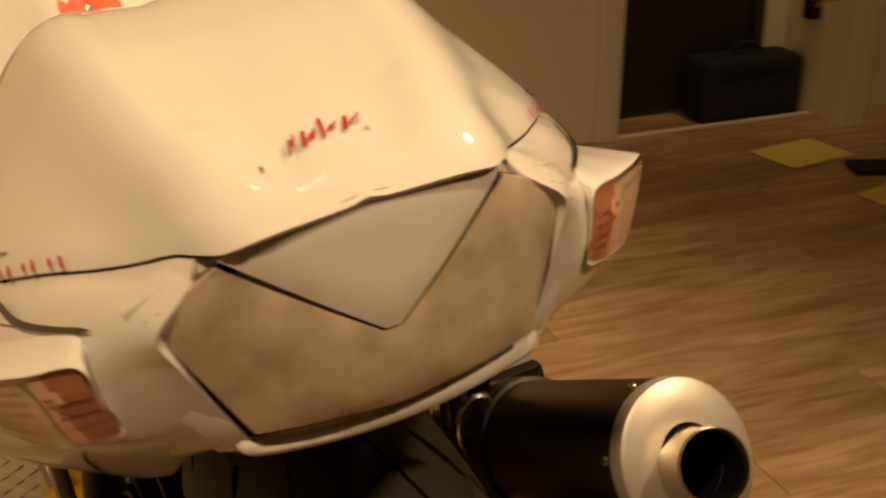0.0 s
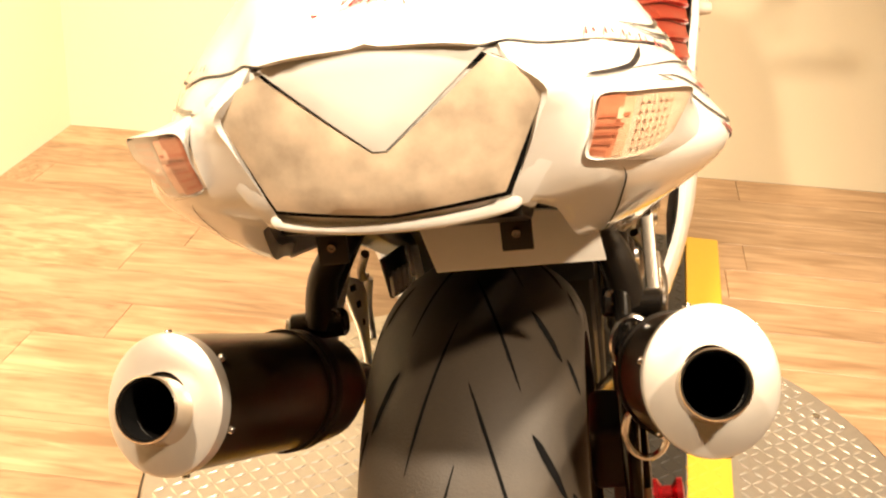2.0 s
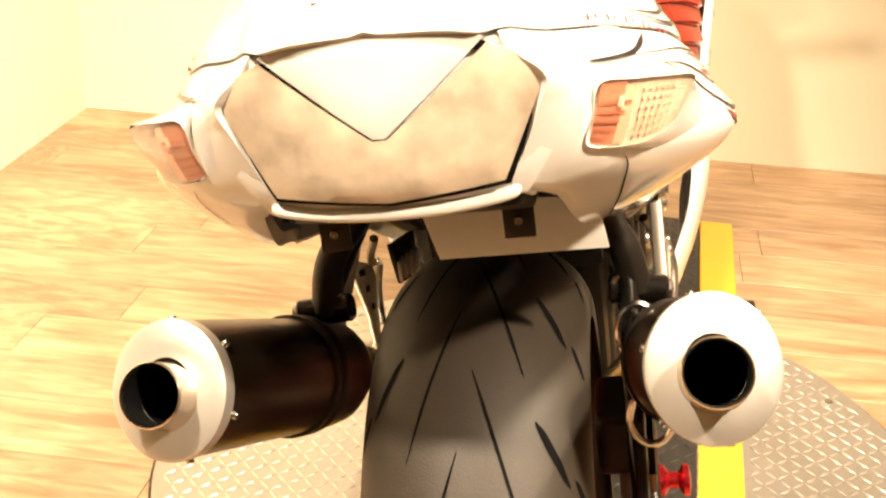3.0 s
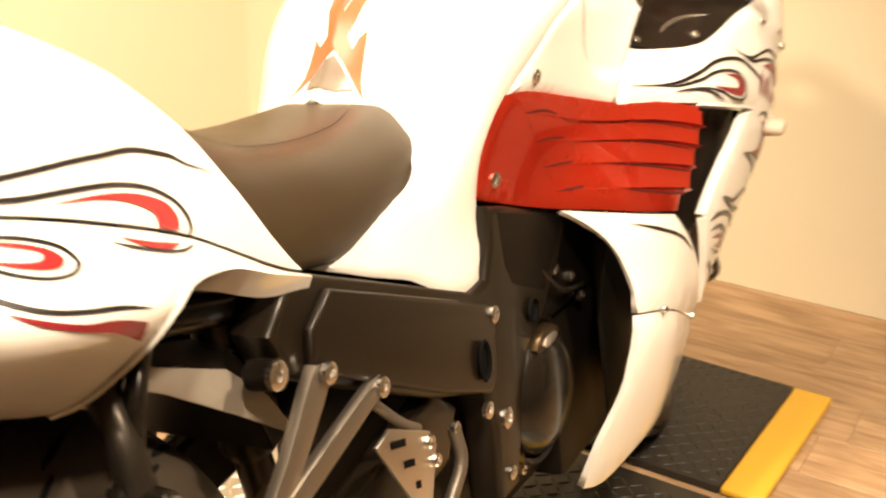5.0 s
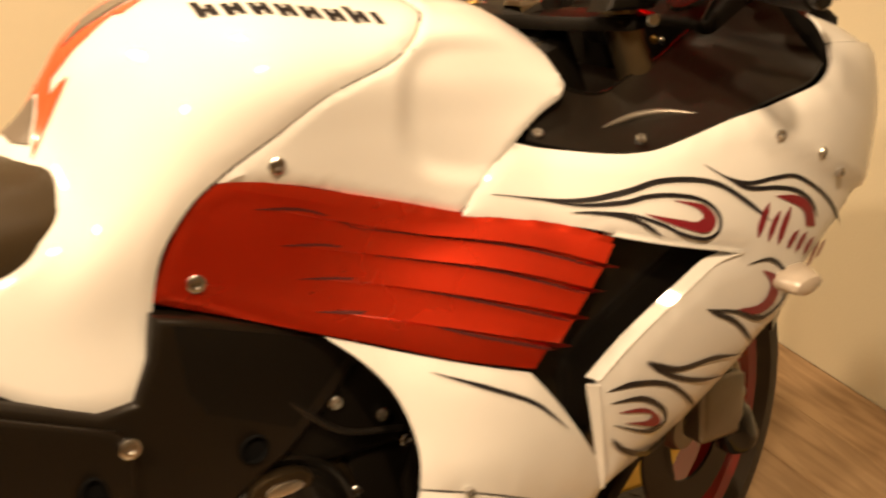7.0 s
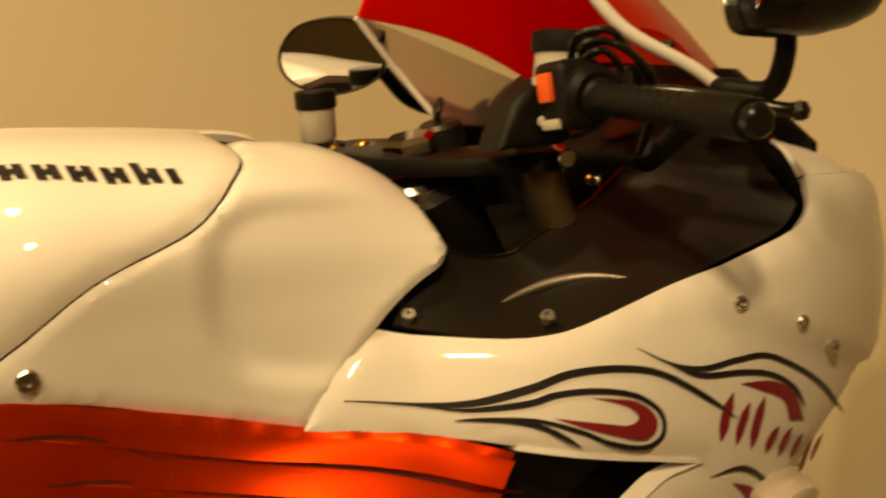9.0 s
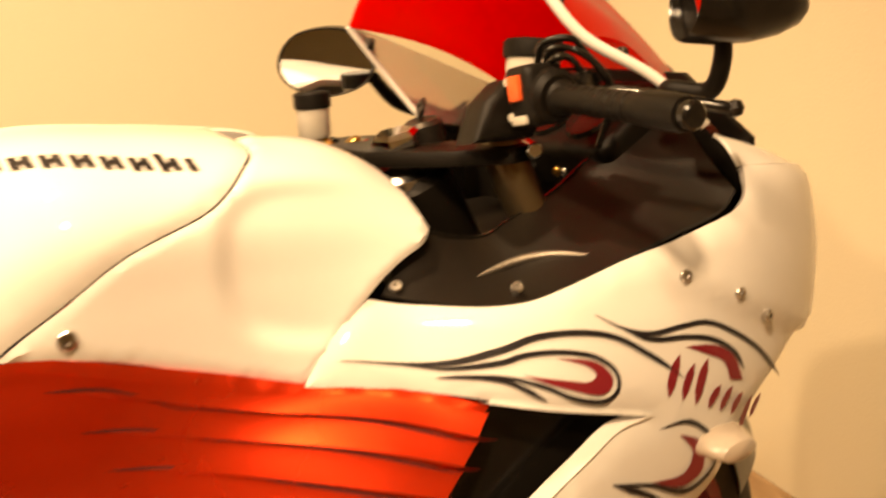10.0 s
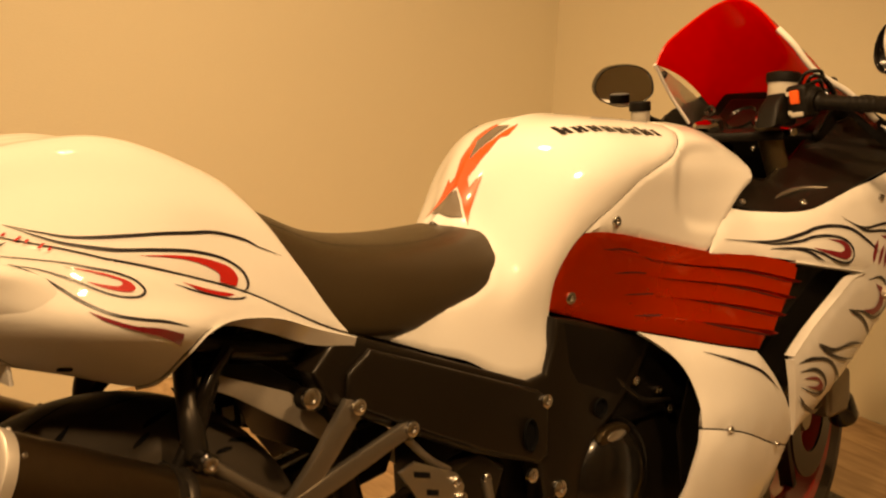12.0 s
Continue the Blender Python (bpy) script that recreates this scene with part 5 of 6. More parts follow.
# -- frame, swing arm, engine --
for s in (-1, 1):
    y = s * 0.150
    fr = part("frame_spar", prism_bm([(0.115, 0.655), (0.150, 0.690), (0.195, 0.690), (0.520, 0.556), (0.556, 0.560), (0.575, 0.600), (0.583, 0.645), (0.640, 0.630), (0.800, 0.575), (0.815, 0.555), (0.780, 0.510), (0.715, 0.455), (0.660, 0.425), (0.632, 0.36), (0.600, 0.26), (0.545, 0.26), (0.548, 0.36), (0.535, 0.418), (0.40, 0.470), (0.27, 0.535), (0.14, 0.605)], 0.05, side_m(y + 0.025), 0.010, seg=3), FRAME_BLACK, BIKE, "gloss black frame spar")
    part("spar_cover", prism_bm([(0.205, 0.672), (0.530, 0.541), (0.548, 0.520), (0.542, 0.435), (0.520, 0.426), (0.400, 0.478), (0.270, 0.545), (0.160, 0.606), (0.165, 0.645)], 0.012, side_m(s * 0.181 + 0.006), 0.006, seg=3), FRAME_BLACK, fr)
    part("side_shield", prism_bm([(0.600, 0.634), (0.800, 0.572), (0.790, 0.550), (0.725, 0.487), (0.628, 0.530), (0.610, 0.560)], 0.008, side_m(s * 0.172 + 0.004), 0.003), BLACK_PLASTIC, fr)
    part("frame_slot", lathe_bm([(0, 0), (0.018, 0), (0.021, 0.004), (0.019, 0.006), (0.016, 0.002)], 28, along((0.500, s * 0.188, 0.478), (0.500, s * 0.30, 0.478)) @ Matrix.Diagonal((0.75, 1.3, 1, 1))), GROOVE, fr)
    part("frame_hole", lathe_bm([(0, 0), (0.014, 0), (0.017, 0.004), (0.015, 0.006)], 24, along((0.676, s * 0.1755, 0.478), (0.676, s * 0.30, 0.478))), GROOVE, fr)
    for x, z, r in ((0.541, 0.522, 0.011), (0.575, 0.368, 0.014), (0.503, 0.412, 0.011), (0.575, 0.290, 0.010)):
        screw(fr, (x, s * 0.1885 if x < 0.57 else s * 0.1775, z), (0, s, 0), r)
    sw = part("swing_arm", prism_bm([(0.42, 0.47), (0.47, 0.43), (0.44, 0.37), (0.10, 0.32), (-0.16, 0.295), (-0.19, 0.325), (-0.16, 0.36), (0.10, 0.40)], 0.034, side_m(s * 0.128 - 0.02 + 0.017), 0.010, seg=3), FRAME_BLACK, BIKE, "black swing arm")
    adj = part("chain_adjuster", rod_bm((-0.215, s * 0.130 - 0.02, 0.326), (-0.170, s * 0.130 - 0.02, 0.326), 0.013), RED_METAL, sw, "red anodised axle adjuster")
    part("axle_nut", rod_bm((-0.135, s * 0.135 - 0.02, 0.325), (-0.135, s * 0.165 - 0.02, 0.325), 0.017, seg=6), STEEL, sw)
    part("foot_guard", join_bm(prism_bm([(0.232, 0.492), (0.262, 0.500), (0.340, 0.462), (0.352, 0.440), (0.318, 0.345), (0.300, 0.340), (0.285, 0.410)], 0.006, side_m(s * 0.196 + 0.003), 0.002)), ALU, BIKE, "slotted alloy heel guard")
    for k, (x, z, l) in enumerate(((0.272, 0.478, 0.030), (0.290, 0.447, 0.022), (0.304, 0.415, 0.010))):
        part("guard_slot", prism_bm([(x - l / 2, z - 0.004 + 0.16 * l), (x + l / 2, z - 0.004 - 0.16 * l), (x + l / 2, z + 0.005 - 0.16 * l), (x - l / 2, z + 0.005 + 0.16 * l)], 0.0082, side_m(s * 0.196 + 0.0041), 0.001), GROOVE, BIKE)
    for x, z in ((0.335, 0.452), (0.345, 0.425), (0.315, 0.350), (0.395, 0.440)):
        screw(BIKE, (x, s * 0.201, z), (0, s, 0), 0.008)
    part("foot_peg", join_bm(rod_bm((0.345, s * 0.190, 0.335), (0.350, s * 0.290, 0.330), 0.013), box_bm(0.330, 0.368, min(s * 0.21, s * 0.285), max(s * 0.21, s * 0.285), 0.338, 0.346, 0.002)), ALU, BIKE, "alloy rider foot peg")
    part("pedal_link", tube_bm([(0.395, s * 0.198, 0.44), (0.392, s * 0.205, 0.40), (0.365, s * 0.20, 0.36)], 0.008), CAST, BIKE)
    part("guard_stay", tube_bm([(0.272, s * 0.170, 0.525), (0.300, s * 0.185, 0.490), (0.330, s * 0.190, 0.468)], 0.006), CAST, BIKE)

part("engine_block", join_bm(box_bm(0.50, 0.90, -0.118, 0.150, 0.17, 0.47, 0.03, 3), box_bm(0.66, 0.95, -0.165, 0.165, 0.42, 0.62, 0.03, 3), box_bm(0.62, 0.98, -0.130, 0.130, 0.58, 0.74, 0.02, 2)), BLACK_PLASTIC, BIKE, "black engine and airbox")
# added black fillers, so that the gaps around the engine stay in darkness
for s in (-1, 1):
    part("inner_guard", prism_bm([(0.90, 0.55), (1.06, 0.58), (1.14, 0.40), (1.10, 0.22), (0.86, 0.17), (0.84, 0.40)], 0.004, side_m(s * 0.205 + 0.002), 0.001), BLACK_PLASTIC, BIKE)
part("inner_shroud", join_bm(box_bm(0.80, 1.02, -0.150, 0.150, 0.16, 0.60, 0.02, 2), box_bm(0.46, 0.56, -0.110, 0.110, 0.20, 0.50, 0.02, 2)), BLACK_PLASTIC, BIKE)
part("radiator", box_bm(0.975, 1.015, -0.21, 0.21, 0.34, 0.70, 0.006), DARK_METAL, BIKE)
part("hose", tube_bm([(1.03, -0.23, 0.64), (1.035, -0.245, 0.56), (1.03, -0.24, 0.48)], 0.016), BLACK_GLOSS, BIKE)
part("hose_clip", rod_bm((1.028, -0.242, 0.628), (1.032, -0.246, 0.616), 0.019), STEEL, BIKE)
CL = along((0.702, -0.122, 0.350), (0.702, -0.30, 0.350))
clutch = part("clutch_cover", lathe_bm([(0.118, 0.0), (0.118, 0.020), (0.114, 0.027), (0.106, 0.029), (0.101, 0.040), (0.097, 0.042), (0.094, 0.036)], 56, CL), BRONZE, BIKE, "dark bronze clutch cover with a gloss black dome")
part("cover_dome", lathe_bm([(0.094, 0.030), (0.092, 0.040), (0.086, 0.052), (0.074, 0.063), (0.056, 0.071), (0.034, 0.075), (0.0, 0.0765)], 56, CL @ pose(0.004, 0, 0, 0, 0, 0)), BLACK_GLOSS, clutch)
part("cover_ring", lathe_bm([(0.100, 0.040), (0.104, 0.043), (0.100, 0.047), (0.094, 0.044)], 56, CL), BLACK_GLOSS, clutch)
for k in range(9):
    ang = radians(40 * k + 12)
    p = CL @ Vector((0.112 * math.cos(ang), 0.112 * math.sin(ang), 0.026))
    screw(clutch, p, (0, -1, 0), 0.0075)
part("cover_lug", prism_bm([(0.664, 0.424), (0.684, 0.441), (0.726, 0.441), (0.742, 0.428), (0.728, 0.414), (0.682, 0.411)], 0.022, side_m(-0.164), 0.006, 2), BRONZE, clutch)
part("sight_plate", prism_bm([(0.682, 0.425), (0.692, 0.433), (0.718, 0.433), (0.727, 0.426), (0.716, 0.420), (0.690, 0.419)], 0.003, side_m(-0.186), 0.001, 2), ALU, clutch)
for x, y, z in ((0.78, -0.168, 0.50), (0.84, -0.168, 0.47), (0.87, -0.168, 0.43), (0.80, -0.168, 0.57)):
    screw(BIKE, (x, y, z), (0, -1, 0), 0.009)
part("wiring_loom", tube_bm([(0.72, -0.172, 0.52), (0.78, -0.178, 0.47), (0.86, -0.175, 0.45)], 0.004), DARK_METAL, BIKE)

# white trim low on the left frame, seen through the gap under the seat
part("inner_panel", prism_bm([(0.200, 0.560), (0.430, 0.470), (0.480, 0.370), (0.33, 0.45), (0.21, 0.515)], 0.006, side_m(0.103), 0.002), WHITE, BIKE, "white inner panel of the left side")
part("hugger_side", prism_bm([(-0.019, 0.658), (-0.005, 0.672), (0.110, 0.622), (0.163, 0.574), (0.189, 0.535), (0.182, 0.526), (0.108, 0.578), (0.023, 0.635)], 0.004, side_m(-0.123), 0.0015), HUG_GREY, BIKE, "grey painted hugger side plate")
for s in (-1, 1):
    part("subframe_rail", tube_bm([(0.20, s * 0.115, 0.66), (0.02, s * 0.11, 0.70), (-0.20, s * 0.085, 0.76)], 0.018), BLACK_GLOSS, BIKE)
part("subframe_stay", tube_bm([(0.22, -0.11, 0.58), (0.06, -0.10, 0.655), (-0.10, -0.09, 0.735)], 0.012), BLACK_GLOSS, BIKE)
part("rear_hugger", prism_bm([(-0.02, 0.690), (0.08, 0.665), (0.17, 0.60), (0.20, 0.52), (0.17, 0.51), (0.14, 0.58), (0.06, 0.645), (-0.03, 0.672)], 0.20, side_m(0.08), 0.006), BLACK_PLASTIC, BIKE, "black rear tyre hugger")
part("shock", join_bm(rod_bm((0.24, -0.0, 0.62), (0.30, 0.0, 0.34), 0.022), lathe_bm([(0.030, 0.02), (0.034, 0.03), (0.030, 0.04), (0.034, 0.055), (0.030, 0.07), (0.034, 0.085), (0.030, 0.10), (0.034, 0.115), (0.030, 0.13), (0.034, 0.145), (0.030, 0.16)], 20, along((0.25, 0, 0.60), (0.30, 0, 0.34)))), DARK_METAL, BIKE)
# left side louvre plate and rear brake plumbing
lou = part("louvre_plate", prism_bm([(0.06, 0.60), (0.20, 0.56), (0.21, 0.50), (0.09, 0.54)], 0.006, side_m(0.110), 0.002), BLACK_PLASTIC, BIKE)
for k in range(4):
    part("louvre", box_bm(0.075 + 0.032 * k, 0.095 + 0.032 * k, 0.100, 0.104, 0.548 - 0.010 * k, 0.572 - 0.010 * k, 0.001), TRIM, lou)
for p0, rr in (((-0.10, -0.155, 0.555), 0.030), ((-0.15, -0.160, 0.490), 0.028)):
    pts = [(p0[0], p0[1] + 0.020 * math.cos(a), p0[2] + rr * math.sin(a)) for a in [k * math.pi / 4 for k in range(8)]]
    part("hose_guide", tube_bm(pts, 0.0035, 8, 4, True), STEEL, BIKE)
part("brake_hose", tube_bm([(-0.02, -0.135, 0.66), (-0.06, -0.148, 0.60), (-0.11, -0.145, 0.52), (-0.16, -0.145, 0.42), (-0.18, -0.140, 0.34)], 0.009), BLACK_GLOSS, BIKE)
part("brake_hose", tube_bm([(0.02, -0.125, 0.70), (-0.03, -0.145, 0.66), (-0.05, -0.150, 0.60), (-0.05, -0.148, 0.53)], 0.010), BLACK_GLOSS, BIKE)
part("torque_arm", prism_bm([(0.105, 0.512), (0.120, 0.490), (-0.020, 0.440), (-0.145, 0.405), (-0.150, 0.428), (-0.030, 0.470)], 0.010, side_m(-0.152), 0.003), BRONZE, BIKE, "bronze-coloured brake torque arm")
part("stand_spool", lathe_bm([(0, 0), (0.017, 0), (0.017, 0.006), (0.009, 0.011), (0.009, 0.021), (0.017, 0.026), (0.017, 0.032), (0.006, 0.034), (0, 0.034)], 24, along((-0.045, -0.163, 0.352), (-0.045, -0.30, 0.352))), RED_METAL, BIKE, "red anodised stand spool")
cal = part("rear_caliper", box_bm(-0.11, -0.02, -0.155, -0.105, 0.40, 0.47, 0.012, 3), DARK_METAL, BIKE)
for x in (-0.09, -0.045):
    screw(cal, (x, -0.156, 0.435), (0, -1, 0), 0.009)
part("caliper_bracket", prism_bm([(-0.17, 0.30), (-0.06, 0.36), (0.0, 0.44), (-0.03, 0.47), (-0.10, 0.41), (-0.18, 0.34)], 0.012, side_m(-0.125), 0.003), CAST, BIKE)
chain = []
for k in range(46):
    t = k / 45
    chain.append(box_bm(0.42 - 0.55 * t - 0.007, 0.42 - 0.55 * t + 0.007, 0.085, 0.100, 0.47 - 0.065 * t - 0.006, 0.47 - 0.065 * t + 0.006, 0.002, 1))
part("chain", join_bm(*chain), DARK_METAL, BIKE)
stand = part("side_stand", join_bm(rod_bm((0.42, 0.13, 0.25), (0.36, 0.245, -0.035), 0.013), box_bm(0.33, 0.40, 0.225, 0.285, -0.047, -0.037, 0.003)), DARK_METAL, BIKE)

# front end


def front_fender():
    bm = bmesh.new()
    rows = []
    for k in range(25):
        a = radians(20 + 152 * k / 24)
        w = 0.086 * (0.55 + 0.45 * math.sin(math.pi * min(1, 0.15 + k / 20)))
        row = []
        for j in range(13):
            q = -1 + 2 * j / 12
            r = 0.335 - 0.105 * abs(q) ** 3
            row.append(bm.verts.new((1.330 + r * math.cos(a) - 0.24 * w * q, w * q * 0.97 - 0.085 + 0.24 * r * math.cos(a), 0.302 + r * math.sin(a))))
        rows.append(row)
    for a, b in zip(rows, rows[1:]):
        for j in range(12):
            bm.faces.new((a[j], a[j + 1], b[j + 1], b[j]))
    bmesh.ops.recalc_face_normals(bm, faces=bm.faces)
    bmesh.ops.solidify(bm, geom=bm.faces[:], thickness=0.004)
    return part("front_fender", bm, BLACK_GLOSS, BIKE, "gloss black front fender")


front_fender()
for x, y, dz in ((0.0, -0.168, 0.0), (-0.055, 0.032, -0.028)):
    fk = part("fork_leg", lathe_bm([(0, 0), (0.021, 0), (0.0225, 0.003), (0.0225, 0.19), (0.027, 0.20), (0.028, 0.32), (0.026, 0.36), (0.026, 0.60), (0.0, 0.60)], 28, along((1.172 + x, y, 0.905 + dz), (1.405 + x, y, 0.325 + dz))), FORK, BIKE)
    part("fork_cap", rod_bm((1.169 + x, y, 0.902 + dz), (1.164 + x, y, 0.918 + dz), 0.019, seg=6), STEEL, fk)
    part("fork_adjuster", rod_bm((1.165 + x, y, 0.916 + dz), (1.162 + x, y, 0.924 + dz), 0.009), GOLD, fk)
STEER = Matrix.Translation((1.104, -0.084, 0.890)) @ pose(0, 0, 0, 0, 0, 15) @ Matrix.Translation((-1.130, 0.045, -0.908))
for x, y in ((1.385, -0.205), (1.335, 0.055)):
    slider = part("fork_slider", lathe_bm([(0, 0), (0.024, 0), (0.030, 0.01), (0.030, 0.05), (0.026, 0.06), (0.026, 0.22), (0.029, 0.23), (0.029, 0.25), (0, 0.25)], 24, along((x, y, 0.29), (x - 0.085, y + (0.03 if y < 0 else -0.02), 0.52))), BLACK_GLOSS, BIKE, "black lower fork leg")
    part("front_caliper", box_bm(x - 0.095, x - 0.015, y - 0.022, y + 0.022, 0.32, 0.41, 0.012, 3), CAST, slider, "bronze front brake caliper")
part("top_clamp", join_bm(prism_bm([(1.205, -0.175), (1.225, -0.135), (1.215, -0.09), (1.17, -0.03), (1.215, 0.03), (1.225, 0.075), (1.205, 0.12), (1.160, 0.13), (1.120, 0.06), (1.095, -0.03), (1.120, -0.12), (1.160, -0.18)], 0.018, pose(0, 0, 0.892), 0.005)), BLACK_PLASTIC, BIKE, "black fork top clamp").matrix_basis = STEER
part("stem_nut", rod_bm((1.130, -0.045, 0.908), (1.126, -0.045, 0.928), 0.026, seg=6), CHROME, BIKE).matrix_basis = STEER
part("stem_ring", rod_bm((1.132, -0.045, 0.858), (1.128, -0.045, 0.884), 0.030), STEEL, BIKE).matrix_basis = STEER
part("steering_head", rod_bm((1.115, -0.08, 0.86), (1.19, -0.08, 0.68), 0.045), BLACK_PLASTIC, BIKE)
part("key_switch", join_bm(rod_bm((1.165, -0.050, 0.905), (1.160, -0.050, 0.934), 0.022), tube_bm([(1.150, -0.062, 0.945), (1.165, -0.050, 0.955), (1.172, -0.035, 0.945), (1.160, -0.048, 0.937)], 0.003, 8, 5, True)), DARK_METAL, BIKE).matrix_basis = Matrix.Translation((0.012, 0.018, 0.0)) @ STEER
part("clamp_bolt", rod_bm((1.205, -0.160, 0.905), (1.175, -0.196, 0.905), 0.008), STEEL, BIKE).matrix_basis = STEER

# right handlebar with its controls
bar = part("handlebar", join_bm(prism_bm([(1.120, 0.910), (1.140, 0.948), (1.168, 0.968), (1.200, 0.966), (1.210, 0.930), (1.190, 0.908)], 0.045, side_m(-0.150), 0.010, seg=3), rod_bm((1.185, -0.17, 0.955), (1.186, -0.43, 0.912), 0.012)), BLACK_PLASTIC, BIKE, "black clip-on handlebar")
bar.matrix_basis = Matrix.Translation((1.181, -0.245, 0.946)) @ pose(0, 0, 0, -7, 0, 0) @ Matrix.Translation((-1.188, 0.22, -0.95))
grip = part("grip", lathe_bm([(0.0, 0.0), (0.0165, 0.0), (0.0175, 0.006), (0.0140, 0.012), (0.0132, 0.05), (0.0135, 0.10), (0.0134, 0.122), (0.0150, 0.126), (0.0158, 0.14), (0.0162, 0.180), (0.0150, 0.187), (0.0100, 0.188), (0.0088, 0.180), (0.0, 0.179)], 28, along((1.190, -0.243, 0.943), (1.183, -0.430, 0.911))), BLACK_PLASTIC, bar)
for k in range(9):
    t = 0.12 + 0.55 * k / 8
    c = Vector((1.190, -0.243, 0.943)).lerp(Vector((1.183, -0.430, 0.911)), t)
    part("grip_rib", lathe_bm([(0.0130, -0.004), (0.0141, -0.001), (0.0141, 0.001), (0.0130, 0.004)], 24, along(c, c + Vector((-0.007, -0.187, -0.032)))), BLACK_PLASTIC, grip)
part("bar_end", rod_bm((1.1836, -0.424, 0.912), (1.1828, -0.440, 0.909), 0.013), BLACK_GLOSS, bar)
pod = part("switch_pod", join_bm(box_bm(1.160, 1.205, -0.238, -0.196, 0.918, 0.978, 0.010, 3), rod_bm((1.188, -0.196, 0.955), (1.188, -0.246, 0.943), 0.027)), BLACK_PLASTIC, bar)
part("kill_switch", box_bm(1.155, 1.167, -0.226, -0.208, 0.944, 0.969, 0.003), SWITCH_RED, pod, "orange red kill switch")
part("starter_button", box_bm(1.157, 1.166, -0.230, -0.205, 0.921, 0.930, 0.003), RESERVOIR, pod)
part("switch_mark", lathe_bm([(0.0, 0), (0.004, 0), (0.004, 0.002), (0, 0.002)], 16, along((1.160, -0.203, 0.964), (1.13, -0.203, 0.964))), RESERVOIR, pod)
part("switch_mark", lathe_bm([(0.0, 0), (0.004, 0), (0.004, 0.002), (0, 0.002)], 16, along((1.160, -0.204, 0.930), (1.13, -0.204, 0.930))), RESERVOIR, pod)
part("brake_lever", join_bm(tube_bm([(1.232, -0.225, 0.945), (1.250, -0.260, 0.940), (1.276, -0.304, 0.927), (1.302, -0.334, 0.914), (1.313, -0.342, 0.911)], 0.0065), lathe_bm([(0, -0.009), (0.006, -0.007), (0.009, 0), (0.006, 0.007), (0, 0.009)], 16, pose(1.316, -0.344, 0.910))), BLACK_GLOSS, bar, "black brake lever")
part("master_cylinder", join_bm(rod_bm((1.205, -0.170, 0.955), (1.235, -0.240, 0.950), 0.016), box_bm(1.208, 1.240, -0.172, -0.135, 0.945, 0.960, 0.006)), BLACK_GLOSS, bar)
rs = part("brake_reservoir", lathe_bm([(0, 0), (0.025, 0), (0.028, 0.006), (0.028, 0.030), (0, 0.030)], 32, pose(1.224, -0.150, 0.958, 4, 10, 0)), RESERVOIR, bar, "milky brake fluid reservoir")
part("reservoir_cap", lathe_bm([(0, 0.030), (0.031, 0.030), (0.032, 0.034), (0.032, 0.046), (0.029, 0.049), (0, 0.049)], 32, pose(1.224, -0.150, 0.958, 4, 10, 0)), BLACK_PLASTIC, rs)
for k, (a, b) in enumerate((((1.196, -0.205, 0.975), (1.232, -0.235, 0.985)), ((1.200, -0.215, 0.968), (1.240, -0.242, 0.970)), ((1.205, -0.190, 0.970), (1.245, -0.225, 0.950)))):
    part("cable", tube_bm([a, (1.192, -0.222 - 0.01 * k, 0.996 - 0.008 * k), (1.212, -0.240, 0.998 - 0.01 * k), b, (1.26, -0.235, 0.940), (1.27, -0.19, 0.89)], 0.0036), BLACK_GLOSS, bar)

# left handlebar and clutch reservoir
lbar = part("handlebar", join_bm(prism_bm([(1.050, 0.910), (1.070, 0.935), (1.110, 0.935), (1.115, 0.905)], 0.04, side_m(0.12), 0.006), rod_bm((1.075, 0.11, 0.925), (0.985, 0.30, 0.905), 0.012)), BLACK_PLASTIC, BIKE, "black clip-on handlebar")
lbar.matrix_basis = Matrix.Translation((-0.014, -0.039, -0.038))
lrs = part("clutch_reservoir", lathe_bm([(0, 0), (0.015, 0), (0.018, 0.004), (0.0185, 0.036), (0, 0.036)], 32, pose(1.080, 0.080, 0.938)), RESERVOIR, lbar, "milky clutch fluid reservoir")
part("reservoir_cap", lathe_bm([(0, 0.034), (0.0205, 0.034), (0.021, 0.038), (0.021, 0.050), (0.019, 0.052), (0, 0.052)], 32, pose(1.080, 0.080, 0.938)), BLACK_PLASTIC, lrs)
part("reservoir_stay", tube_bm([(1.085, 0.085, 0.94), (1.095, 0.075, 0.925), (1.09, 0.09, 0.912)], 0.006), GOLD, lrs)

# cockpit trim: dark moulding between the cowl edge and the forks
def ribbon(name, a, b, mat, sag=0.0, n=5, k=8, label="", thick=0.004, parent=None):
    """Curved sheet between two smooth edges."""
    pa, pb = smooth_path(a, n), smooth_path(b, n)
    bm = bmesh.new()
    rows = []
    for p, q in zip(pa, pb):
        rows.append([bm.verts.new(p.lerp(q, j / k) + Vector((0, 0, -sag * math.sin(math.pi * j / k)))) for j in range(k + 1)])
    for r0, r1 in zip(rows, rows[1:]):
        for j in range(k):
            bm.faces.new((r0[j], r0[j + 1], r1[j + 1], r1[j]))
    bmesh.ops.recalc_face_normals(bm, faces=bm.faces)
    bmesh.ops.solidify(bm, geom=bm.faces[:], thickness=thick)
    return part(name, bm, mat, parent or BIKE, label)


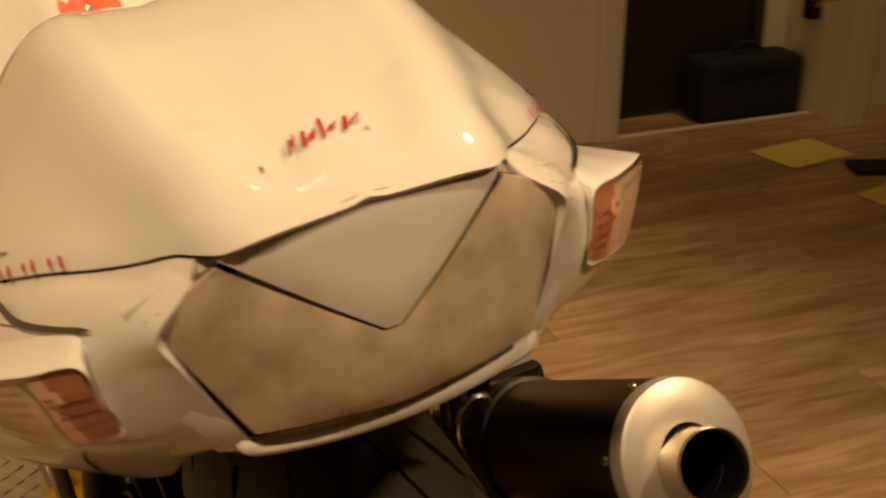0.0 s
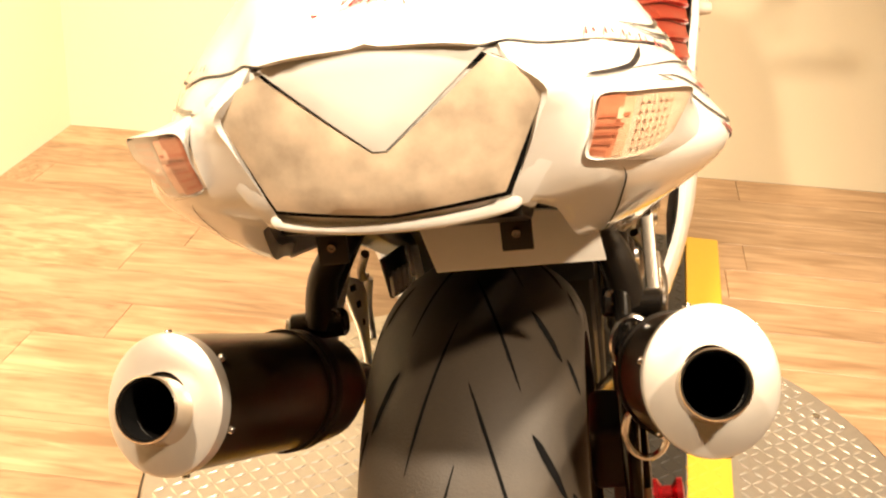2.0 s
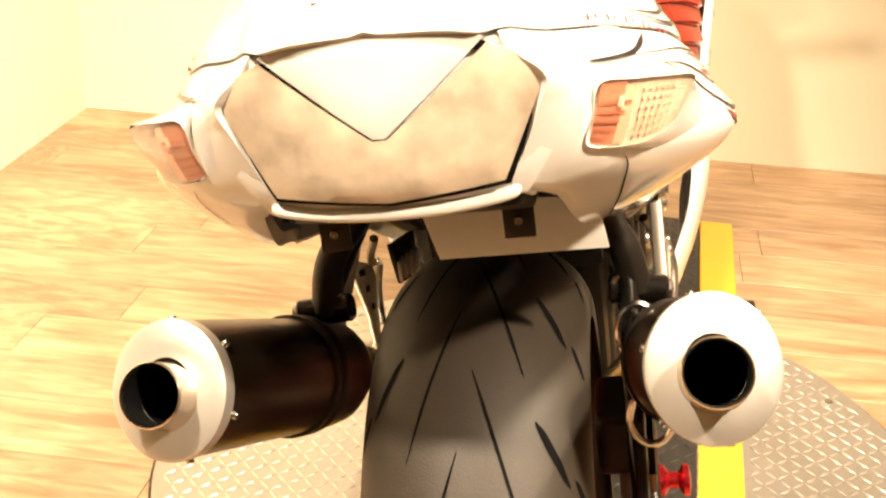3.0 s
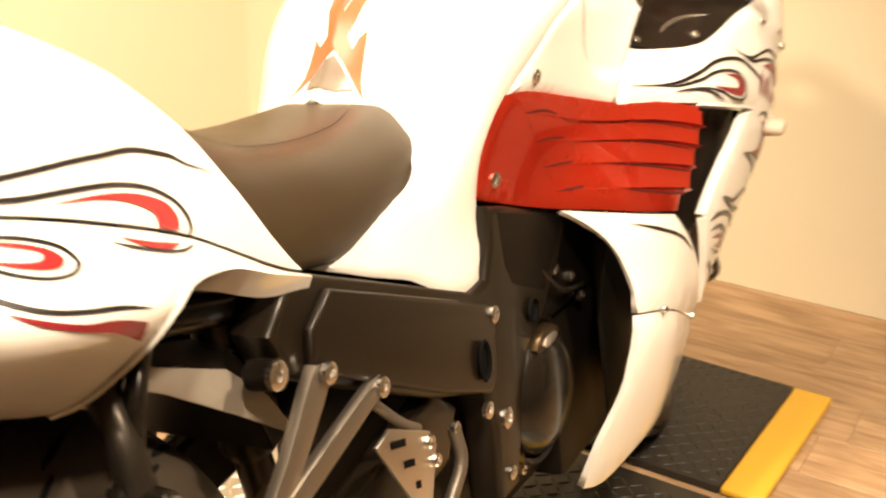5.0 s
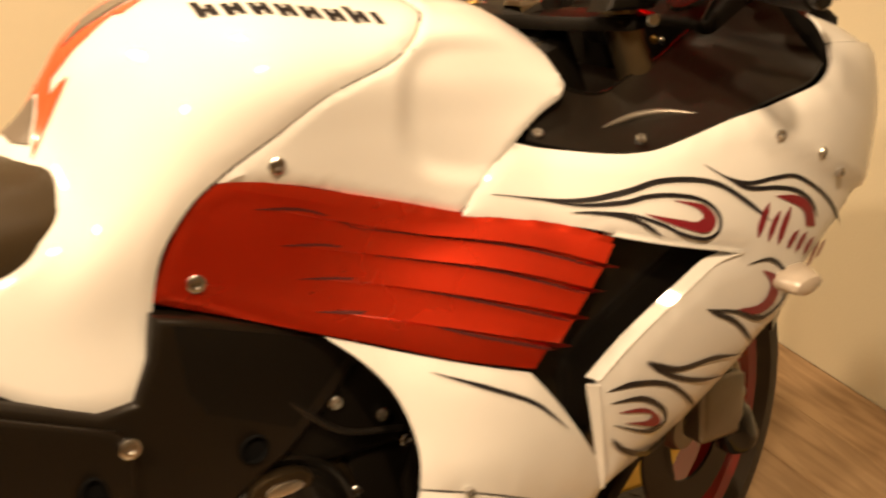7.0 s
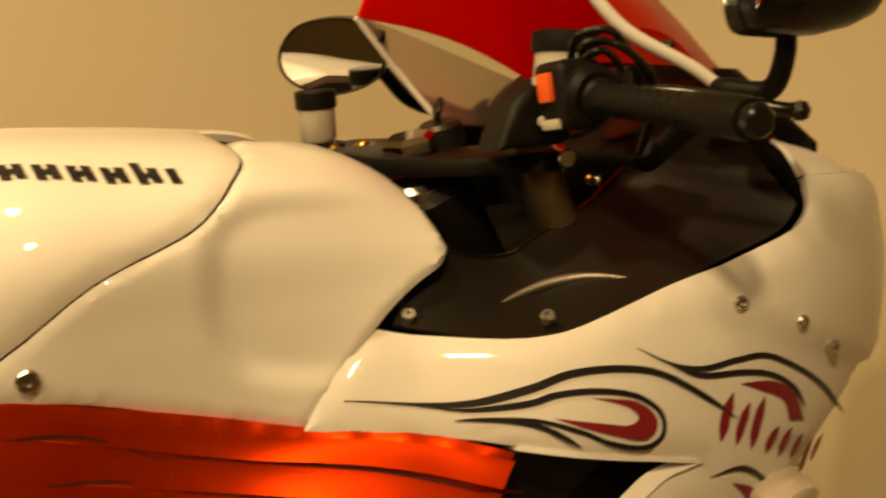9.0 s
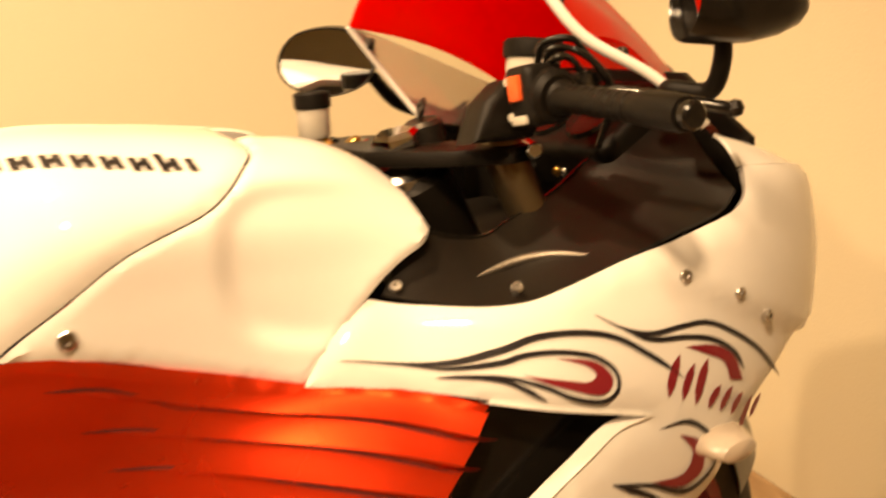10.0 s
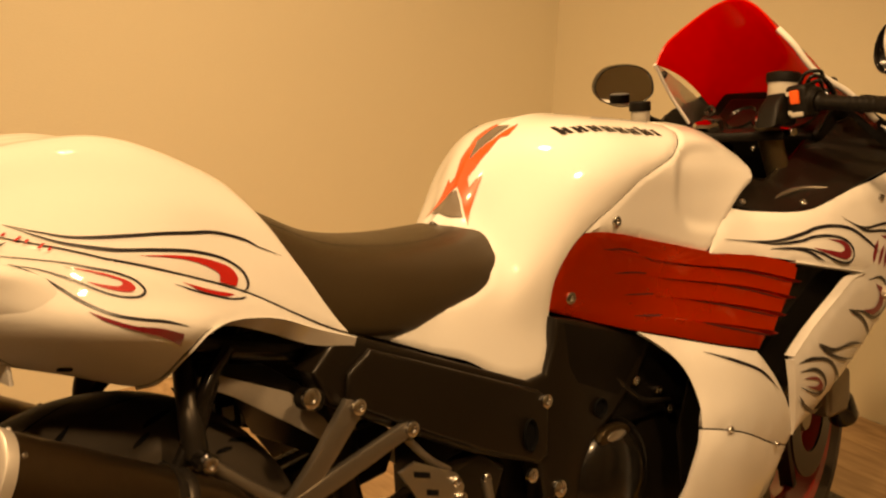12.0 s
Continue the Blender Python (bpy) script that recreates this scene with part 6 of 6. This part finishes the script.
EDGE = [(1.000, 4.80), (1.058, 4.70), (1.105, 4.74), (1.137, 4.81), (1.214, 5.07), (1.267, 5.28), (1.321, 5.48), (1.347, 5.72)]
for s in (-1, 1):
    outer = [BODY["fair"].at(x, sv, -0.004, s) for x, sv in EDGE]
    inner = [Vector(p) for p in ((1.050, s * 0.190, 0.832), (1.100, s * 0.190, 0.812), (1.140, s * 0.185, 0.806), (1.170, s * 0.180, 0.815), (1.230, s * 0.180, 0.838), (1.280, s * 0.185, 0.870), (1.330, s * 0.20, 0.890), (1.375, s * 0.22, 0.905))]
    tr = ribbon("cockpit_trim", outer, inner, TRIM_DARK, 0.006, label="dark brown textured cockpit trim")
    for x, sv in ((1.015, 4.80), (1.112, 4.82)):
        p, nn = on_body("fair", x, sv, -0.002, s)
        screw(tr, p + Vector((0, -s * 0.006, 0.006)), nn + Vector((0, 0, 0.6)), 0.0065)
    ribbon("inner_cowl", inner, [Vector((1.10 + 0.03 * k, s * 0.17, 0.60)) for k in range(8)], BLACK_GLOSS)
    # crescent highlight of the trim, built as a thin pale tube
    part("trim_lip", tube_bm([(1.090, s * 0.232, 0.772), (1.120, s * 0.230, 0.778), (1.152, s * 0.236, 0.784), (1.182, s * 0.254, 0.787), (1.210, s * 0.294, 0.785)], lambda t: 0.0052 * math.sin(math.pi * min(max(t, 0.05), 0.95))), CAST, tr)
# black fillers, added to keep the hollow behind the forks dark
part("bulkhead", prism_bm([(-0.30, 0.70), (-0.30, 0.88), (-0.20, 0.945), (0.0, 0.950), (0.14, 0.945), (0.22, 0.915), (0.320, 0.850), (0.320, 0.60), (-0.26, 0.55)], 0.01, Matrix(((0, 0, 1, 1.395), (1, 0, 0, 0), (0, 1, 0, 0), (0, 0, 0, 1))), 0.003), BLACK_PLASTIC, BIKE)
part("cockpit_tray", box_bm(1.03, 1.39, -0.205, 0.205, 0.60, 0.775, 0.01), BLACK_PLASTIC, BIKE)
dash = part("instrument_panel", box_bm(-0.06, 0.06, -0.13, 0.13, -0.035, 0.035, 0.015, 3), BLACK_PLASTIC, BIKE)
dash.matrix_basis = pose(1.340, -0.080, 0.880, 0, -35, 0)
for y in (-0.07, 0.0, 0.06):
    part("dial", lathe_bm([(0, 0.036), (0.028, 0.036), (0.032, 0.040), (0.034, 0.036)], 28, pose(-0.01, y, 0)), BLACK_GLOSS, dash)
for y, mt in ((-0.030, GOLD), (-0.045, STEEL), (0.02, STEEL)):
    screw(dash, (-0.062, y, 0.0), (-1, 0, 0.3), 0.006, mt)

# windscreen
RIM = [(1.205, 0.032, 0.900), (1.165, 0.046, 0.960), (1.122, 0.047, 1.020), (1.140, 0.035, 1.058), (1.175, 0.0, 1.098), (1.195, -0.045, 1.128), (1.208, -0.085, 1.137), (1.216, -0.125, 1.118), (1.220, -0.165, 1.075), (1.224, -0.195, 1.045), (1.252, -0.222, 0.994), (1.308, -0.260, 0.949), (1.345, -0.292, 0.897)]
BASE = [(1.400, 0.170, 0.860), (1.405, 0.150, 0.890), (1.420, 0.120, 0.900), (1.440, 0.090, 0.920), (1.460, 0.040, 0.930), (1.475, -0.020, 0.935), (1.480, -0.070, 0.935), (1.470, -0.110, 0.930), (1.450, -0.135, 0.925), (1.425, -0.160, 0.930), (1.385, -0.190, 0.928), (1.362, -0.240, 0.915), (1.385, -0.272, 0.880)]
scr = ribbon("windscreen", RIM[2:11], BASE[2:11], SCREEN, -0.02, k=10, label="red tinted double-bubble windscreen")
ribbon("screen_side", RIM[:3], BASE[:3], GLASS_GREY, -0.004, k=6, parent=scr, label="clear lower edge of the screen")
ribbon("screen_side", RIM[10:], BASE[10:], SCREEN_CLEAR, -0.006, k=6, parent=scr, label="red tinted clear screen edge")
part("screen_rim", tube_bm(RIM[8:], 0.0060), WHITE, scr, "white cowl edge beside the screen")
part("screen_rim", tube_bm(RIM[:3], 0.0035), WHITE, scr)
for p in ((1.146, 0.046, 0.999), (1.236, -0.200, 1.030), (1.285, -0.238, 0.975)):
    screw(scr, p, (-1, 0, 0.2), 0.007, DARK_METAL)
# cowl shoulders that rise to the screen
for s in (-1, 1):
    low = [BODY["fair"].at(x, 6.0, 0.0, s) for x in (1.355, 1.42, 1.48, 1.53, 1.56)]
    up = [(1.349, s * 0.300, 0.890), (1.39, s * 0.285, 0.876), (1.44, s * 0.255, 0.852), (1.49, s * 0.20, 0.838), (1.53, s * 0.15, 0.825)]
    ribbon("upper_cowl", low, up, WHITE, -0.006, label="white painted upper cowl")
part("head_lamp", lathe_bm([(0, 0), (0.05, 0.0), (0.09, -0.03), (0.11, -0.08)], 40, along((1.60, 0, 0.76), (1.70, 0, 0.75)) @ Matrix.Diagonal((0.7, 1.6, 1, 1))), LENS_CLEAR, BIKE)


def mirror(c, size, yaw, pitch, stalk, name, tilt=0.0):
    """Rear-view mirror: domed black shell with the glass set in its mouth."""
    m = Matrix.Translation(c) @ pose(0, 0, 0, 0, 0, yaw) @ pose(0, 0, 0, 0, pitch, 0)
    w, h, d = size
    outline = [(-1.0, -0.25), (-0.92, 0.45), (-0.55, 0.88), (0.0, 1.0), (0.6, 0.85), (0.95, 0.35), (1.0, -0.2), (0.75, -0.65), (0.2, -0.95), (-0.35, -0.9), (-0.8, -0.65)]
    pts = smooth_path([(0, y * w, z * h) for y, z in outline], 5, True)
    bm = bmesh.new()
    rings = []
    for t, k in ((-0.10, 0.93), (-0.12, 0.97), (-0.06, 1.0), (0.2, 0.98), (0.5, 0.86), (0.75, 0.66), (0.92, 0.42), (1.0, 0.15)):
        rings.append([bm.verts.new((t * d, p.y * k + 0.10 * w * t, p.z * k + 0.1 * h * t)) for p in pts])
    for a, b in zip(rings, rings[1:]):
        for i in range(len(pts)):
            bm.faces.new((a[i], a[(i + 1) % len(pts)], b[(i + 1) % len(pts)], b[i]))
    bm.faces.new(rings[-1])
    bmesh.ops.recalc_face_normals(bm, faces=bm.faces)
    bmesh.ops.transform(bm, matrix=m, verts=bm.verts)
    shell = part(name, bm, BLACK_GLOSS, BIKE, "gloss black mirror shell")
    gb = bmesh.new()
    gb.faces.new([gb.verts.new((0, p.y * 0.95, p.z * 0.95)) for p in pts])
    bmesh.ops.transform(gb, matrix=m @ pose(-0.04 * d if tilt else -0.085 * d, 0, 0, 0, 0, tilt / 2) @ pose(0, 0, 0, 0, tilt, 0), verts=gb.verts)
    part("mirror_glass", gb, MIRROR, shell, "mirror glass", smooth=False)
    part("mirror_stalk", tube_bm(stalk, lambda t: 0.0105 - 0.002 * t), BLACK_PLASTIC, shell)
    return shell


mirror((1.283, -0.358, 1.028), (0.032, 0.047, 0.115), -14, 12, [(1.335, -0.268, 0.920), (1.300, -0.290, 0.938), (1.314, -0.332, 0.936), (1.314, -0.352, 0.965), (1.310, -0.358, 1.002)], "mirror", -10)
mirror((1.133, 0.137, 0.979), (0.060, 0.043, 0.085), 50, -2, [(1.34, 0.19, 0.88), (1.30, 0.21, 0.90), (1.25, 0.19, 0.92), (1.205, 0.160, 0.955)], "mirror")

# ---- stand under the motorcycle ----
def lozenges(spots, h=0.0016, l=0.030, w=0.0085):
    """Raised diamond-plate treads, joined."""
    vs, fs = [], []
    for x, y, a, z in spots:
        c, s_ = math.cos(a), math.sin(a)
        i = len(vs)
        for u, v, t in ((-l / 2, 0, 0), (0, -w / 2, 0), (l / 2, 0, 0), (0, w / 2, 0), (-l / 5, 0, h), (l / 5, 0, h)):
            vs.append((x + u * c - v * s_, y + u * s_ + v * c, z + t))
        fs += [(i, i + 1, i + 4), (i + 1, i + 5, i + 4), (i + 1, i + 2, i + 5), (i + 2, i + 3, i + 5), (i + 3, i + 4, i + 5), (i + 3, i, i + 4)]
    me = bpy.data.meshes.new("tread")
    me.from_pydata(vs, [], fs)
    return me


TX, TY, TR, TROT = 0.55, 0.02, 0.615, -4.4


def turntable():
    t = thing("turntable", "round diamond-plate turntable under the motorcycle", "turntable", m=pose(TX, TY, 0, 0, 0, TROT))
    part("disc", lathe_bm([(0.0, 0.001), (TR, 0.001), (TR, 0.008), (TR - 0.004, 0.012), (0.0, 0.012)], 128), PLATE, t, "worn silver diamond plate")
    part("edge_band", lathe_bm([(TR + 0.0005, 0.001), (TR + 0.005, 0.001), (TR + 0.0045, 0.005), (TR + 0.0005, 0.006)], 128), DARK_METAL, t, "dark turntable edge")
    part("track", box_bm(-0.60, 0.60, -0.250, 0.166, 0.0105, 0.0145, 0.001), MAT_RUBBER, t, "black track plate")
    for y in (-0.288, 0.205):
        part("yellow_band", box_bm(-0.55, 0.55, y - 0.036, y + 0.036, 0.0108, 0.0150, 0.001), YELLOW, t, "yellow painted edge band")
    plain, dark, gold = [], [], []
    n = 42
    for i in range(-n, n + 1):
        for j in range(-n, n + 1):
            x, y = i * 0.0215, j * 0.0215
            if math.hypot(x, y) > TR - 0.02:
                continue
            a = radians(45 if (i + j) % 2 else -45)
            if -0.246 < y < 0.164:
                if abs(x) < 0.58:
                    dark.append((x, y, a, 0.0145))
            elif abs(y + 0.288) < 0.033 or abs(y - 0.205) < 0.033:
                if abs(x) < 0.53:
                    gold.append((x, y, a, 0.0150))
            elif y < -0.333 or y > 0.250:
                plain.append((x, y, a, 0.012))
    for spots, mat in ((plain, PLATE_TREAD), (dark, MAT_RUBBER), (gold, YELLOW)):
        me = lozenges(spots, l=0.027, w=0.0065)
        me.materials.append(mat)
        ob = new("tread", me)
        ob.parent = t
        tagged(ob, kind="stuff")
    for k in range(10):
        a = radians(36 * k + 14)
        part("bolt", lathe_bm([(0, 0.012), (0.008, 0.012), (0.007, 0.0145), (0, 0.0148)], 12, pose((TR - 0.05) * math.cos(a), (TR - 0.05) * math.sin(a), 0)), STEEL, t)
    return t


turntable()


def ramp(x0, x1, label):
    r = thing("ramp_plate", label, "ramp", "ramp plates", m=pose(TX, TY, 0, 0, 0, TROT))
    part("plate", box_bm(x0, x1, -0.250, 0.166, 0.001, 0.016, 0.002), MAT_RUBBER, r)
    for y in (-0.290, 0.206):
        part("yellow_edge", box_bm(x0, x1, y - 0.038, y + 0.038, 0.001, 0.0165, 0.006, 3), YELLOW, r, "yellow edge strip")
    spots = []
    i = 0
    x = x0 + 0.018
    while x < x1 - 0.01:
        j = 0
        y = -0.236
        while y < 0.156:
            spots.append((x, y, radians(45 if (i + j) % 2 else -45), 0.016))
            y += 0.0215
            j += 1
        x += 0.0215
        i += 1
    me = lozenges(spots, l=0.024, w=0.0075)
    me.materials.append(MAT_RUBBER)
    ob = new("tread", me)
    ob.parent = r
    tagged(ob, kind="stuff")
    return r


ramp(0.636, 1.075, "black diamond rubber ramp plate with yellow edges")
ramp(-1.075, -0.636, "black diamond rubber ramp plate with yellow edges")

# ---- things by the door ----
ROOM = pose(2.15, 1.40, 0, 0, 0, -2.5)


def sheet(name, w, l, m, mat, label):
    bm = bmesh.new()
    bmesh.ops.create_grid(bm, x_segments=8, y_segments=8, size=0.5)
    for v in bm.verts:
        v.co.z = 0.0006 + 0.004 * (abs(v.co.x) * 2) ** 6 * (0.5 + v.co.y) + 0.0015 * math.sin(6 * v.co.x) ** 2
        v.co.x *= w
        v.co.y *= l
    bmesh.ops.solidify(bm, geom=bm.faces[:], thickness=0.0004)
    ob = part(name, bm, mat)
    ob.matrix_basis = m
    return tagged(ob, label, "paper", "papers on the floor")


sheet("paper_sheet", 0.170, 0.238, pose(1.70, -1.948, 0.001, 0, 0, 9), PAPER, "yellow paper sheet lying on the wood floor")
sheet("paper_sheet", 0.170, 0.238, pose(1.325, -1.995, 0.001, 0, 0, 14), PAPER, "yellow paper sheet lying on the wood floor")
nb = part("notebook", box_bm(-0.07, 0.07, -0.05, 0.05, 0.001, 0.014, 0.003), BAG)
nb.matrix_basis = pose(1.515, -2.045, 0, 0, 0, 70)
tagged(nb, "small dark notebook lying on the wood floor", "notebook")


def bag():
    b = thing("travel_bag", "dark navy fabric bag standing in the doorway", "bag", m=ROOM @ pose(0.078, -3.414, -0.003, 0, 0, 1))
    bm = box_bm(-0.065, 0.065, -0.178, 0.178, 0.002, 0.190, 0.022, 4)
    for v in bm.verts:
        if v.co.z > 0.12:
            v.co.z += 0.030 * math.cos((v.co.y - 0.03) / 0.178 * 1.4) - 0.006 + 0.006 * math.sin(25 * v.co.y)
        v.co.x += 0.006 * math.sin(14 * v.co.z)
    part("body", bm, BAG, b)
    part("handle", tube_bm([(0, -0.05, 0.205), (0, -0.03, 0.226), (0, 0.03, 0.226), (0, 0.05, 0.205)], 0.008), BAG, b)
    part("zip", tube_bm([(-0.067, -0.12, 0.16), (-0.070, 0, 0.172), (-0.067, 0.12, 0.16)], 0.003), DARK_METAL, b)
    return b


bag()
pole = part("pole", rod_bm((0, 0, 0.001), (0.01, 0.01, 1.35), 0.012), DARK_DOOR)
pole.matrix_basis = ROOM @ pose(0.148, -3.495, -0.003)
tagged(pole, "thin dark pole leaning at the door frame", "pole")
outlet = part("power_outlet", box_bm(-0.030, 0.045, -3.6145, -3.607, 0.29, 0.405, 0.002), TRIM)
outlet.matrix_basis = ROOM
tagged(outlet, "wall outlet with a dark plug and cord", "outlet")
part("plug", box_bm(-0.012, 0.030, -3.6068, -3.565, 0.30, 0.36, 0.006), DARK_METAL, outlet)
part("cord", tube_bm([(-0.008, -3.585, 0.34), (-0.040, -3.590, 0.36), (-0.100, -3.598, 0.385), (-0.150, -3.606, 0.43)], 0.004), YELLOW, outlet)


# ---- floor planks ----
def planks():
    rnd = random.Random(11)
    wd, ln = 0.152, 1.22
    bm = box_bm(-wd / 2 + 0.0006, wd / 2 - 0.0006, -ln / 2 + 0.0006, ln / 2 - 0.0006, -0.003, 0.0, 0.0008, 1)
    me = bpy.data.meshes.new("plank")
    bm.to_mesh(me)
    bm.free()
    me.materials.append(WOOD)
    x = -0.077
    while x > -4.6:
        y = rnd.random() * ln
        while y > -4.28:
            hi, lo = min(y, 0.0), max(y - ln, -4.28)
            if hi - lo > 0.05:
                ob = new("plank", me)
                ob.parent = FLOOR
                ob.location = (x, (hi + lo) / 2, 0.0)
                ob.scale = (1.0, (hi - lo) / ln, 1.0)
            y -= ln
        x -= wd


planks()
